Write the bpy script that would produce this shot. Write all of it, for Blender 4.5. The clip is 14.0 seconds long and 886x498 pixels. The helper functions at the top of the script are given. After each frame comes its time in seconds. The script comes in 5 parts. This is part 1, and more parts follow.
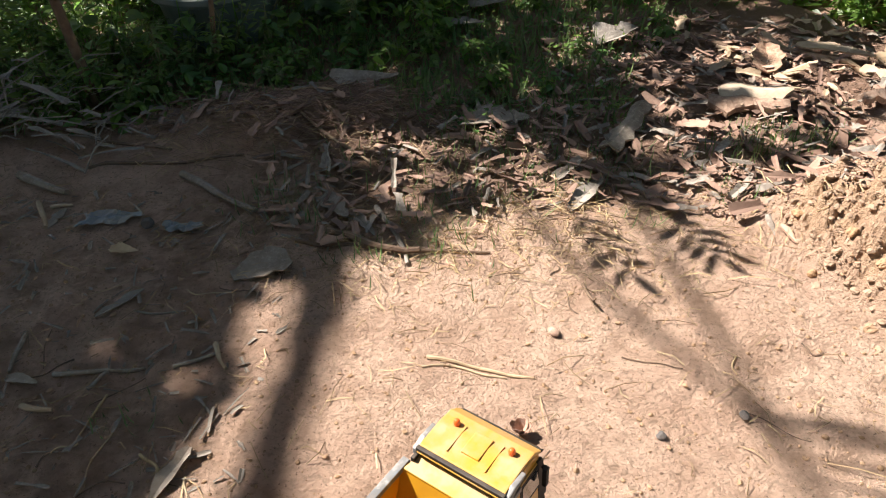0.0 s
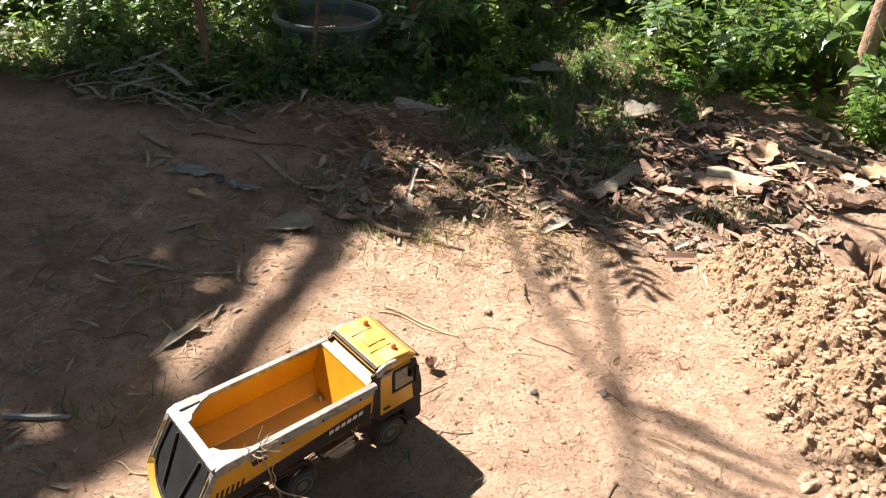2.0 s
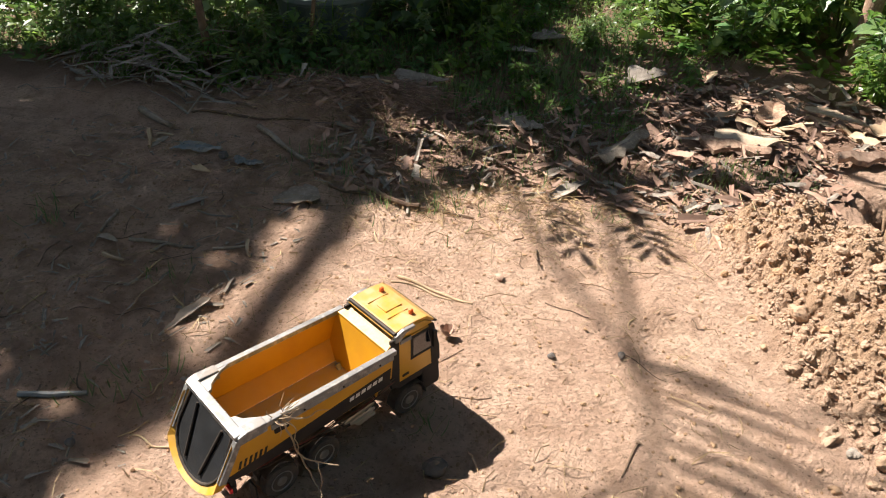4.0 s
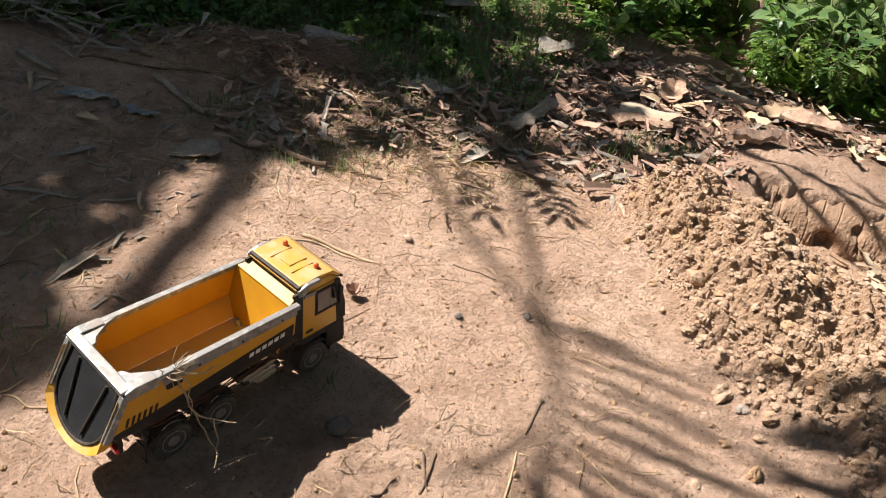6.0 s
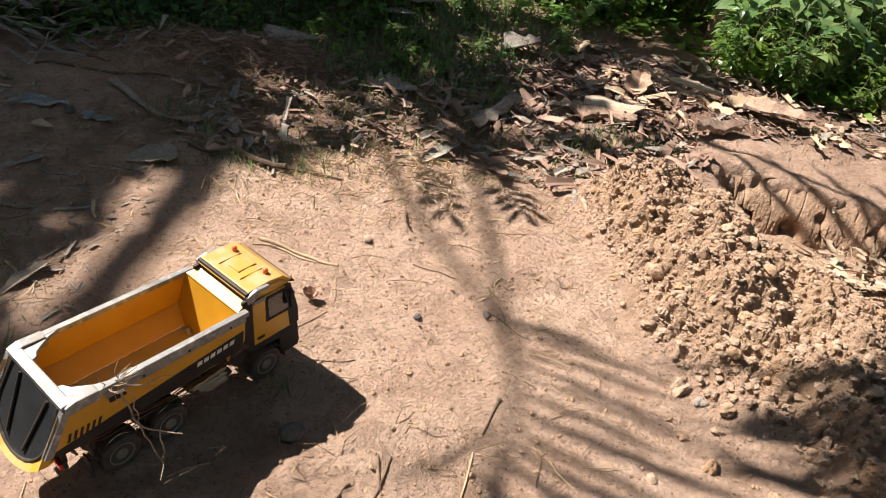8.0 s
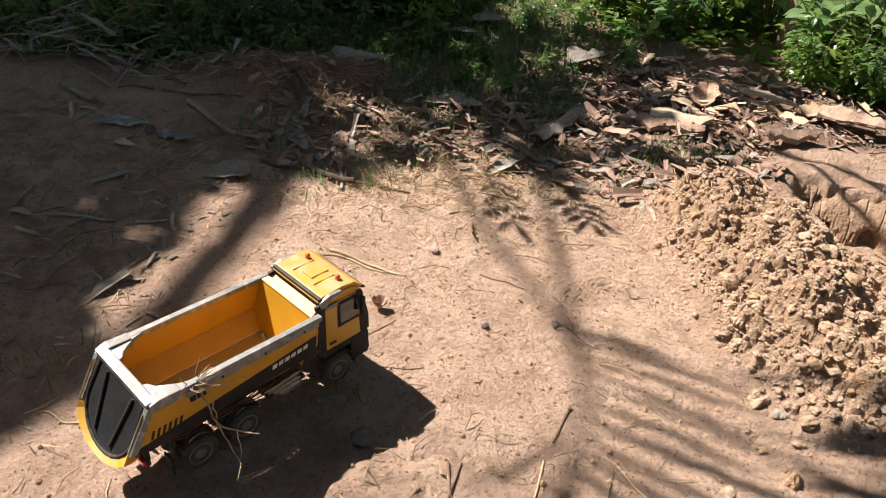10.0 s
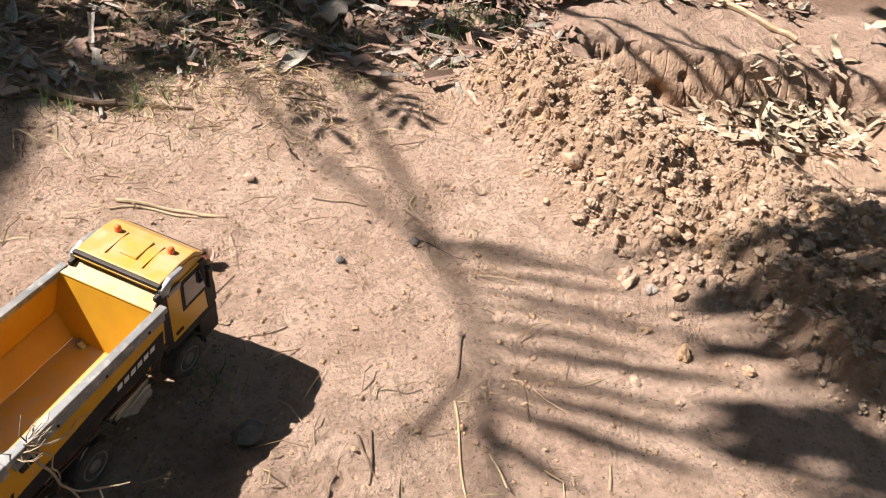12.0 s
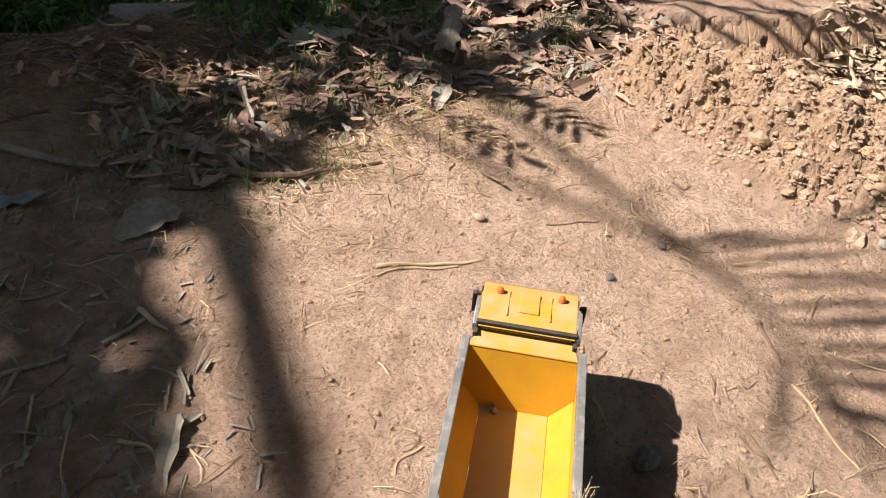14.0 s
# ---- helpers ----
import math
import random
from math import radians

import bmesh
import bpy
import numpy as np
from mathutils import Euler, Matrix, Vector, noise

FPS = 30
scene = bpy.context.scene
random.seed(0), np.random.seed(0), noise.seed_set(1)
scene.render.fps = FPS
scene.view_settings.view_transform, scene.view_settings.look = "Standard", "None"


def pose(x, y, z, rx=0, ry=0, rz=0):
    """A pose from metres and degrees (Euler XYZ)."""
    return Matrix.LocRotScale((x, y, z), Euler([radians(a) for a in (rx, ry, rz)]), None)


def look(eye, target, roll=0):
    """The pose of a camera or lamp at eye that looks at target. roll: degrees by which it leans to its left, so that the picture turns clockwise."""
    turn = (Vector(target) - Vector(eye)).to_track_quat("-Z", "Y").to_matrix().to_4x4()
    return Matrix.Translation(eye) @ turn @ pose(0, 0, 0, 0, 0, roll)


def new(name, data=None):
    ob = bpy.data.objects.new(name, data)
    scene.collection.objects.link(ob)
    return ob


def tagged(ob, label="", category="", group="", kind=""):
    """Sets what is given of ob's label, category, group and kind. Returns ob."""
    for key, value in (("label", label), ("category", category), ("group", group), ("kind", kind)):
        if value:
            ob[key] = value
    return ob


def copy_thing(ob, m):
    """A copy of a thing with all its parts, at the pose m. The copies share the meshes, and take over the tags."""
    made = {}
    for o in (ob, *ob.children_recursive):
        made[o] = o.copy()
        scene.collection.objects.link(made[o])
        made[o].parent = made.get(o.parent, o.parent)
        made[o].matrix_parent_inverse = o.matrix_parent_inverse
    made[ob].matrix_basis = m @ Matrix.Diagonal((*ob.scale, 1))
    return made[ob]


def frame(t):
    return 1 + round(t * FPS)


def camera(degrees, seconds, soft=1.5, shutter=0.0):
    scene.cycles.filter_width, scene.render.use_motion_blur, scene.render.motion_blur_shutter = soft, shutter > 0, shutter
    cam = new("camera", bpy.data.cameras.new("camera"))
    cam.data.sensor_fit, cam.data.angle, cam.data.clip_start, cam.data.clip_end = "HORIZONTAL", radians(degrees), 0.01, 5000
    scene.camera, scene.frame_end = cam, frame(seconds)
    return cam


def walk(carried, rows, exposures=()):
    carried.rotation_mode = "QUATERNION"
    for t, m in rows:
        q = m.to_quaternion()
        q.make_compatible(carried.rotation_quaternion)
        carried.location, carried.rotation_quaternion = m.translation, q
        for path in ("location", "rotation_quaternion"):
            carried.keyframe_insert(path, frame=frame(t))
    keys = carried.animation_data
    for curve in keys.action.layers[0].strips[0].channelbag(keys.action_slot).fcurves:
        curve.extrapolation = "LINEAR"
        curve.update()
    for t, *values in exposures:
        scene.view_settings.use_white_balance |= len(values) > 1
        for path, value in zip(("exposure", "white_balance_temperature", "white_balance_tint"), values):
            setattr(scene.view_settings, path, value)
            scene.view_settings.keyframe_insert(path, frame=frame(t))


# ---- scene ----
cam = camera(62.8, 14.0, soft=1.1)
PATH = [
    (0, (0.02, 0.025, 1.159), (-0.11, 1.599, -0.067), -3.5),
    (0.5, (0.032, -0.281, 1.152), (-0.242, 1.315, -0.022), 4.5),
    (1, (0.144, -0.4, 1.224), (-0.157, 1.212, 0.079), 5.1),
    (1.5, (0.299, -0.43, 1.245), (-0.036, 1.202, 0.139), 5.0),
    (2, (0.425, -0.433, 1.276), (0.022, 1.196, 0.187), 3.2),
    (2.5, (0.41, -0.44, 1.271), (-0.012, 1.196, 0.2), 1.5),
    (2.7, (0.397, -0.438, 1.265), (-0.03, 1.196, 0.194), 1.1),
    (4.8, (0.391, -0.45, 1.183), (0.106, 1.151, 0.019), 4.9),
    (5, (0.399, -0.435, 1.17), (0.176, 1.177, 0.008), 6.2),
    (5.5, (0.389, -0.448, 1.174), (0.233, 1.173, 0.012), 7.6),
    (6, (0.384, -0.44, 1.169), (0.263, 1.182, 0.004), 8.5),
    (6.5, (0.384, -0.448, 1.17), (0.227, 1.162, -0.005), 7.7),
    (7, (0.416, -0.425, 1.173), (0.252, 1.181, -0.007), 7.1),
    (7.2, (0.432, -0.413, 1.181), (0.303, 1.197, 0.001), 7.3),
    (9.3, (0.46, -0.418, 1.168), (0.388, 1.23, 0.037), 7.8),
    (9.5, (0.459, -0.427, 1.16), (0.341, 1.221, 0.034), 7.0),
    (10, (0.44, -0.441, 1.156), (0.186, 1.187, 0.021), 4.1),
    (10.5, (0.429, -0.436, 1.14), (0.14, 1.171, -0.015), 3.1),
    (11, (0.391, -0.372, 1.104), (0.267, 1.211, -0.113), 5.6),
    (11.5, (0.329, -0.287, 1.101), (0.615, 1.23, -0.171), 10.9),
    (12, (0.198, -0.186, 1.08), (0.665, 1.22, -0.263), 10.9),
    (12.5, (-0.008, -0.138, 1.087), (0.473, 1.256, -0.265), 9.8),
    (13, (-0.272, -0.151, 1.095), (0.302, 1.194, -0.269), 7.7),
    (13.5, (-0.486, -0.07, 1.089), (0.028, 1.327, -0.246), 5.7),
    (14, (-0.478, 0.031, 1.079), (0.156, 1.385, -0.249), 3.5),
]
EXPOSURE = [(0, 1.48, 6450, 10), (0.5, 1.68, 6500, 10), (1.0, 1.72, 6650, 10), (2.5, 1.72, 6800, 10), (5, 1.23, 6500, 10), (7, 1.23, 6500, 10), (9.5, 1.25, 6500, 10), (11, 1.27, 6450, 10),
            (11.5, 1.30, 6400, 10), (12, 1.30, 6250, 10), (12.5, 1.20, 6100, 10), (13, 1.15, 6050, 10), (13.5, 1.08, 6200, 10), (14, 1.12, 6450, 10)]
walk(cam, [(t, look(eye, target, roll)) for t, eye, target, roll in PATH], exposures=EXPOSURE)

# ---------- light ----------
SUN_WAY = Vector((-0.80, 0.36, 1.0)).normalized()          # towards the sun
world = bpy.data.worlds.new("world")
scene.world = world
world.use_nodes = True
wn = world.node_tree
sky = wn.nodes.new("ShaderNodeTexSky")
sky.sky_type, sky.sun_disc = "NISHITA", False
sky.sun_elevation = math.asin(SUN_WAY.z)
sky.sun_rotation = math.atan2(SUN_WAY.x, SUN_WAY.y)
wn.links.new(sky.outputs["Color"], wn.nodes["Background"].inputs["Color"])
wn.nodes["Background"].inputs["Strength"].default_value = 0.057
sun = new("sun", bpy.data.lights.new("sun", "SUN"))
sun.data.energy, sun.data.angle, sun.data.color = 5.0, radians(0.55), (1.0, 0.95, 0.89)
sun.matrix_world = look(SUN_WAY * 20, (0, 0, 0))


# ---------- materials ----------
def material(name, colour, rough=0.7, metal=0.0, second=None, scale=8.0, amount=1.0, bump=0.0, bump_scale=80.0, third=None,
             fine=90.0, spec=0.5, island=0.0, coat=0.0, dust=0.0, through_light=0.0):
    """A noise-mottled surface: base colour, a second colour in broad stains, a third in fine grain, relief, dust on upward faces."""
    m = bpy.data.materials.new(name)
    m.use_nodes = True
    nt = m.node_tree
    N, L = nt.nodes, nt.links
    bsdf = N["Principled BSDF"]
    bsdf.inputs["Roughness"].default_value = rough
    bsdf.inputs["Metallic"].default_value = metal
    bsdf.inputs["Specular IOR Level"].default_value = spec
    bsdf.inputs["Coat Weight"].default_value = coat
    bsdf.inputs["Coat Roughness"].default_value = 0.15
    coord = N.new("ShaderNodeTexCoord")

    def tex(s, detail=5.0, off=0.0):
        n = N.new("ShaderNodeTexNoise")
        n.inputs["Scale"].default_value, n.inputs["Detail"].default_value, n.inputs["Roughness"].default_value = s, detail, 0.62
        if off:
            shift = N.new("ShaderNodeVectorMath")
            shift.inputs[1].default_value = (off, off * 1.7, off * 0.6)
            L.new(coord.outputs["Object"], shift.inputs[0])
            L.new(shift.outputs[0], n.inputs["Vector"])
        else:
            L.new(coord.outputs["Object"], n.inputs["Vector"])
        return n.outputs["Fac"]

    def ramp(fac, lo, hi, top=1.0):
        r = N.new("ShaderNodeMapRange")
        r.inputs["From Min"].default_value, r.inputs["From Max"].default_value, r.inputs["To Max"].default_value = lo, hi, top
        L.new(fac, r.inputs["Value"])
        return r.outputs["Result"]

    def mix(fac, a, b):
        x = N.new("ShaderNodeMix")
        x.data_type = "RGBA"
        for value, socket in ((fac, x.inputs["Factor"]), (a, x.inputs["A"]), (b, x.inputs["B"])):
            if isinstance(value, bpy.types.NodeSocket):
                L.new(value, socket)
            else:
                socket.default_value = value if isinstance(value, float) else (*value, 1)
        return x.outputs["Result"]

    out = colour
    if second:
        out = mix(ramp(tex(scale), 0.38, 0.66, amount), out, second)
    if third:
        out = mix(ramp(tex(fine, 4.0, 3.1), 0.5, 0.68, 0.75), out, third)
    if dust:
        geo = N.new("ShaderNodeNewGeometry")
        sep = N.new("ShaderNodeSeparateXYZ")
        L.new(geo.outputs["Normal"], sep.inputs[0])
        mul = N.new("ShaderNodeMath")
        mul.operation = "MULTIPLY"
        L.new(ramp(sep.outputs["Z"], 0.1, 1.0, dust), mul.inputs[0])
        L.new(ramp(tex(26.0, 6.0, 7.7), 0.3, 0.7), mul.inputs[1])
        out = mix(mul.outputs[0], out, (0.42, 0.30, 0.20))
        keep = N.new("ShaderNodeMath")
        keep.operation = "MAXIMUM"
        keep.inputs[1].default_value = rough
        L.new(mul.outputs[0], keep.inputs[0])
        L.new(keep.outputs[0], bsdf.inputs["Roughness"])
    if island:
        geo = N.new("ShaderNodeNewGeometry")
        hsv = N.new("ShaderNodeHueSaturation")
        L.new(ramp(geo.outputs["Random Per Island"], 0.0, 1.0), hsv.inputs["Value"])
        r = hsv.inputs["Value"].links[0].from_node
        r.inputs["To Min"].default_value, r.inputs["To Max"].default_value = 1 - island, 1 + island
        info = N.new("ShaderNodeObjectInfo")
        sat = N.new("ShaderNodeMapRange")
        sat.inputs["To Min"].default_value, sat.inputs["To Max"].default_value = 0.85, 1.1
        L.new(info.outputs["Random"], sat.inputs["Value"])
        L.new(sat.outputs["Result"], hsv.inputs["Saturation"])
        if isinstance(out, bpy.types.NodeSocket):
            L.new(out, hsv.inputs["Color"])
        else:
            hsv.inputs["Color"].default_value = (*out, 1)
        out = hsv.outputs["Color"]
    if isinstance(out, bpy.types.NodeSocket):
        L.new(out, bsdf.inputs["Base Color"])
    else:
        bsdf.inputs["Base Color"].default_value = (*out, 1)
    if bump:
        b = N.new("ShaderNodeBump")
        b.inputs["Strength"].default_value, b.inputs["Distance"].default_value = bump, 0.01
        L.new(tex(bump_scale, 7.0, 1.3), b.inputs["Height"])
        L.new(b.outputs["Normal"], bsdf.inputs["Normal"])
    if through_light:
        back = N.new("ShaderNodeBsdfTranslucent")
        add = N.new("ShaderNodeMixShader")
        add.inputs[0].default_value = through_light
        if isinstance(out, bpy.types.NodeSocket):
            L.new(out, back.inputs["Color"])
        else:
            back.inputs["Color"].default_value = (*out, 1)
        L.new(bsdf.outputs[0], add.inputs[1])
        L.new(back.outputs[0], add.inputs[2])
        L.new(add.outputs[0], N["Material Output"].inputs["Surface"])
    return m


def soil_material():
    """Trodden sandy soil: pale dust over redder earth, small grit, brushed tread marks."""
    m = material("trodden_soil", (0.715, 0.487, 0.358), 0.95, second=(0.55, 0.348, 0.248), scale=3.2, amount=0.8, third=(0.38, 0.262, 0.185),
                 fine=70.0, spec=0.15)
    nt = m.node_tree
    N, L = nt.nodes, nt.links
    coord = N.new("ShaderNodeTexCoord")
    grit = N.new("ShaderNodeTexNoise")
    grit.inputs["Scale"].default_value, grit.inputs["Detail"].default_value, grit.inputs["Roughness"].default_value = 42.0, 10.0, 0.74
    brush = N.new("ShaderNodeTexNoise")
    brush.inputs["Scale"].default_value, brush.inputs["Detail"].default_value, brush.inputs["Distortion"].default_value = 1.0, 4.0, 0.25
    along = N.new("ShaderNodeMapping")
    along.vector_type = "TEXTURE"
    along.inputs["Rotation"].default_value = (0, 0, radians(66))
    along.inputs["Scale"].default_value = (0.22, 0.011, 0.05)
    L.new(coord.outputs["Object"], along.inputs["Vector"])
    L.new(along.outputs["Vector"], brush.inputs["Vector"])
    patch = N.new("ShaderNodeTexNoise")
    patch.inputs["Scale"].default_value = 2.1
    for n in (grit, patch):
        L.new(coord.outputs["Object"], n.inputs["Vector"])
    few = N.new("ShaderNodeMapRange")
    few.inputs["From Min"].default_value, few.inputs["From Max"].default_value, few.inputs["To Max"].default_value = 0.50, 0.66, 0.34
    L.new(patch.outputs["Fac"], few.inputs["Value"])
    tread = N.new("ShaderNodeMath")
    tread.operation = "MULTIPLY_ADD"
    L.new(brush.outputs["Fac"], tread.inputs[0])
    L.new(few.outputs["Result"], tread.inputs[1])
    L.new(grit.outputs["Fac"], tread.inputs[2])
    bsdf = N["Principled BSDF"]
    colour = bsdf.inputs["Base Color"].links[0].from_socket
    blotch = N.new("ShaderNodeTexNoise")
    blotch.inputs["Scale"].default_value, blotch.inputs["Detail"].default_value, blotch.inputs["Roughness"].default_value = 11.0, 8.0, 0.7
    L.new(coord.outputs["Object"], blotch.inputs["Vector"])

    def blend(fac, other):
        nonlocal colour
        x = N.new("ShaderNodeMix")
        x.data_type = "RGBA"
        L.new(fac, x.inputs["Factor"])
        L.new(colour, x.inputs["A"])
        x.inputs["B"].default_value = (*other, 1)
        colour = x.outputs["Result"]
    stain = N.new("ShaderNodeMapRange")
    stain.inputs["From Min"].default_value, stain.inputs["From Max"].default_value, stain.inputs["To Max"].default_value = 0.47, 0.68, 0.85
    L.new(blotch.outputs["Fac"], stain.inputs["Value"])
    blend(stain.outputs["Result"], (0.41, 0.26, 0.175))
    pits = N.new("ShaderNodeTexNoise")
    pits.inputs["Scale"].default_value, pits.inputs["Detail"].default_value = 120.0, 3.0
    L.new(coord.outputs["Object"], pits.inputs["Vector"])
    dark = N.new("ShaderNodeMapRange")
    dark.inputs["From Min"].default_value, dark.inputs["From Max"].default_value, dark.inputs["To Max"].default_value = 0.63, 0.70, 0.75
    L.new(pits.outputs["Fac"], dark.inputs["Value"])
    blend(dark.outputs["Result"], (0.17, 0.105, 0.07))
    for name, other in (("dug", (0.60, 0.392, 0.245)), ("dark_soil", (0.23, 0.14, 0.095))):
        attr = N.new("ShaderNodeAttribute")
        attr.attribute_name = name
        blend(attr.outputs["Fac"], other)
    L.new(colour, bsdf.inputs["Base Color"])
    b = N.new("ShaderNodeBump")
    b.inputs["Strength"].default_value, b.inputs["Distance"].default_value = 1.0, 0.040
    L.new(tread.outputs[0], b.inputs["Height"])
    L.new(b.outputs["Normal"], N["Principled BSDF"].inputs["Normal"])
    return m


M_SOIL = soil_material()
M_CLOD = material("dry_clod_soil", (0.43, 0.280, 0.175), 0.95, second=(0.37, 0.235, 0.145), scale=22, third=(0.47, 0.315, 0.20), fine=120, bump=0.8,
                  bump_scale=150, island=0.12, spec=0.12)
M_BANK = material("cut_red_earth", (0.37, 0.240, 0.160), 0.95, second=(0.30, 0.19, 0.122), scale=9, third=(0.43, 0.29, 0.195), fine=90, bump=0.7, bump_scale=120, spec=0.12)
M_STONE = material("grey_stone", (0.085, 0.075, 0.07), 0.85, second=(0.16, 0.13, 0.11), scale=30, bump=0.5, bump_scale=120, island=0.1, spec=0.3)
M_BARK = material("dry_bark", (0.36, 0.22, 0.14), 0.85, second=(0.20, 0.11, 0.07), scale=18, third=(0.46, 0.32, 0.22), fine=60, bump=0.6,
                  bump_scale=90, island=0.35)
M_WOOD = material("split_pale_wood", (0.50, 0.385, 0.265), 0.75, second=(0.36, 0.24, 0.145), scale=14, bump=0.4, bump_scale=120, island=0.15)
M_GREY = material("weathered_grey_sheath", (0.30, 0.25, 0.20), 0.8, second=(0.18, 0.135, 0.10), scale=16, third=(0.40, 0.34, 0.27), fine=80, bump=0.5,
                  bump_scale=70, island=0.2)
M_LITTER = material("dry_leaf_litter", (0.37, 0.220, 0.150), 0.8, second=(0.21, 0.115, 0.075), scale=10, island=0.5, bump=0.3, bump_scale=120)
M_STRAW = material("straw", (0.50, 0.37, 0.21), 0.8, second=(0.30, 0.19, 0.10), scale=12, island=0.4)
M_HUSK = material("pale_dry_husk", (0.42, 0.32, 0.215), 0.75, second=(0.34, 0.24, 0.15), scale=14, island=0.3, bump=0.3)
M_GRASS = material("grass_blades", (0.13, 0.22, 0.07), 0.6, second=(0.22, 0.25, 0.10), scale=5, island=0.4, through_light=0.45)
M_WEED = material("weed_leaves", (0.085, 0.19, 0.045), 0.36, second=(0.27, 0.36, 0.06), scale=4, island=0.4, through_light=0.58)
M_BROAD = material("broad_shrub_leaves", (0.10, 0.20, 0.085), 0.28, second=(0.28, 0.36, 0.13), scale=6, island=0.3, through_light=0.45, bump=0.2,
                   bump_scale=60)
M_CANOPY = material("canopy_leaves", (0.05, 0.11, 0.03), 0.5, second=(0.09, 0.15, 0.04), scale=3, island=0.3, through_light=0.12)
M_STEM = material("brown_stem", (0.20, 0.13, 0.08), 0.85, second=(0.12, 0.07, 0.045), scale=20, bump=0.5, bump_scale=90)
M_GREENSTEM = material("green_stem", (0.13, 0.17, 0.06), 0.6, second=(0.2, 0.16, 0.08), scale=9)
M_DRUM = material("faded_green_drum", (0.07, 0.11, 0.10), 0.5, second=(0.12, 0.14, 0.13), scale=7, bump=0.2, dust=0.25)
M_BAG = material("blue_grey_plastic", (0.17, 0.19, 0.21), 0.55, second=(0.32, 0.28, 0.23), scale=25, bump=0.4, bump_scale=60)

M_YELLOW = material("yellow_truck_paint", (0.54, 0.275, 0.012), 0.36, second=(0.43, 0.205, 0.012), scale=9, amount=0.6, coat=0.15, dust=0.75, bump=0.03,
                    bump_scale=60)
M_BED = material("scuffed_yellow_bed", (0.54, 0.268, 0.010), 0.42, second=(0.44, 0.205, 0.012), scale=14, amount=0.7, dust=0.18)
M_BEDFLOOR = material("dusty_yellow_bed_floor", (0.55, 0.29, 0.014), 0.45, second=(0.42, 0.24, 0.05), scale=7, amount=0.8, third=(0.36, 0.27, 0.16), fine=30, dust=0.42)
M_SILVER = material("grey_silver_paint", (0.22, 0.225, 0.23), 0.45, metal=0.3, second=(0.14, 0.14, 0.14), scale=18, third=(0.42, 0.40, 0.37), fine=50, dust=0.35)
M_BLACK = material("black_plastic", (0.014, 0.013, 0.014), 0.65, second=(0.03, 0.025, 0.022), scale=20, dust=0.22, spec=0.25)
M_CHASSIS = material("dusty_chassis_black", (0.02, 0.018, 0.017), 0.7, second=(0.05, 0.036, 0.028), scale=25, dust=0.45, spec=0.2)
M_RUBBER = material("dusty_tyre_rubber", (0.035, 0.032, 0.03), 0.85, second=(0.12, 0.085, 0.06), scale=30, amount=0.7, bump=0.3, bump_scale=200)
M_RIM = material("grey_wheel_rim", (0.30, 0.29, 0.28), 0.5, metal=0.5, second=(0.2, 0.17, 0.14), scale=30)
M_PANEL = material("smoky_tail_panel", (0.016, 0.018, 0.020), 0.16, second=(0.030, 0.031, 0.033), scale=12, coat=0.3, dust=0.05)
M_RED = material("red_lamp_plastic", (0.65, 0.02, 0.03), 0.3, coat=0.4)
M_CABLE = material("dark_red_cable", (0.16, 0.03, 0.02), 0.6)
M_ORANGE = material("orange_beacon_plastic", (0.85, 0.13, 0.02), 0.3, coat=0.4)
M_WHITE = material("white_print", (0.72, 0.70, 0.66), 0.5, second=(0.55, 0.5, 0.45), scale=40)
M_WINDOW = material("dark_window", (0.02, 0.022, 0.025), 0.08, coat=0.6)
M_ROOT = material("dry_root", (0.44, 0.33, 0.21), 0.85, second=(0.24, 0.16, 0.1), scale=30, bump=0.4)


# ---------- building helpers ----------


def lattice(ix, iy, seed):
    h = (ix.astype(np.int64) * 374761393 + iy.astype(np.int64) * 668265263 + seed * 974634777) & 0xFFFFFFFF
    h = ((h ^ (h >> 13)) * 1274126177) & 0xFFFFFFFF
    return ((h ^ (h >> 16)) & 0xFFFF) / 65535.0 - 0.5


def vnoise(x, y, size, seed):
    """Smooth noise from -0.5 to 0.5 with features of that size in metres."""
    u, v = np.asarray(x, float) / size, np.asarray(y, float) / size
    iu, iv = np.floor(u), np.floor(v)
    fu, fv = u - iu, v - iv
    fu, fv = fu * fu * (3 - 2 * fu), fv * fv * (3 - 2 * fv)
    a, b = lattice(iu, iv, seed), lattice(iu + 1, iv, seed)
    c, d = lattice(iu, iv + 1, seed), lattice(iu + 1, iv + 1, seed)
    return (a * (1 - fu) + b * fu) * (1 - fv) + (c * (1 - fu) + d * fu) * fv


def step(x, lo, hi):
    t = np.clip((x - lo) / (hi - lo), 0, 1)
    return t * t * (3 - 2 * t)


def near_line(x, y, ax, ay, bx, by):
    dx, dy = bx - ax, by - ay
    t = np.clip(((x - ax) * dx + (y - ay) * dy) / (dx * dx + dy * dy), 0, 1)
    return np.hypot(x - ax - t * dx, y - ay - t * dy)


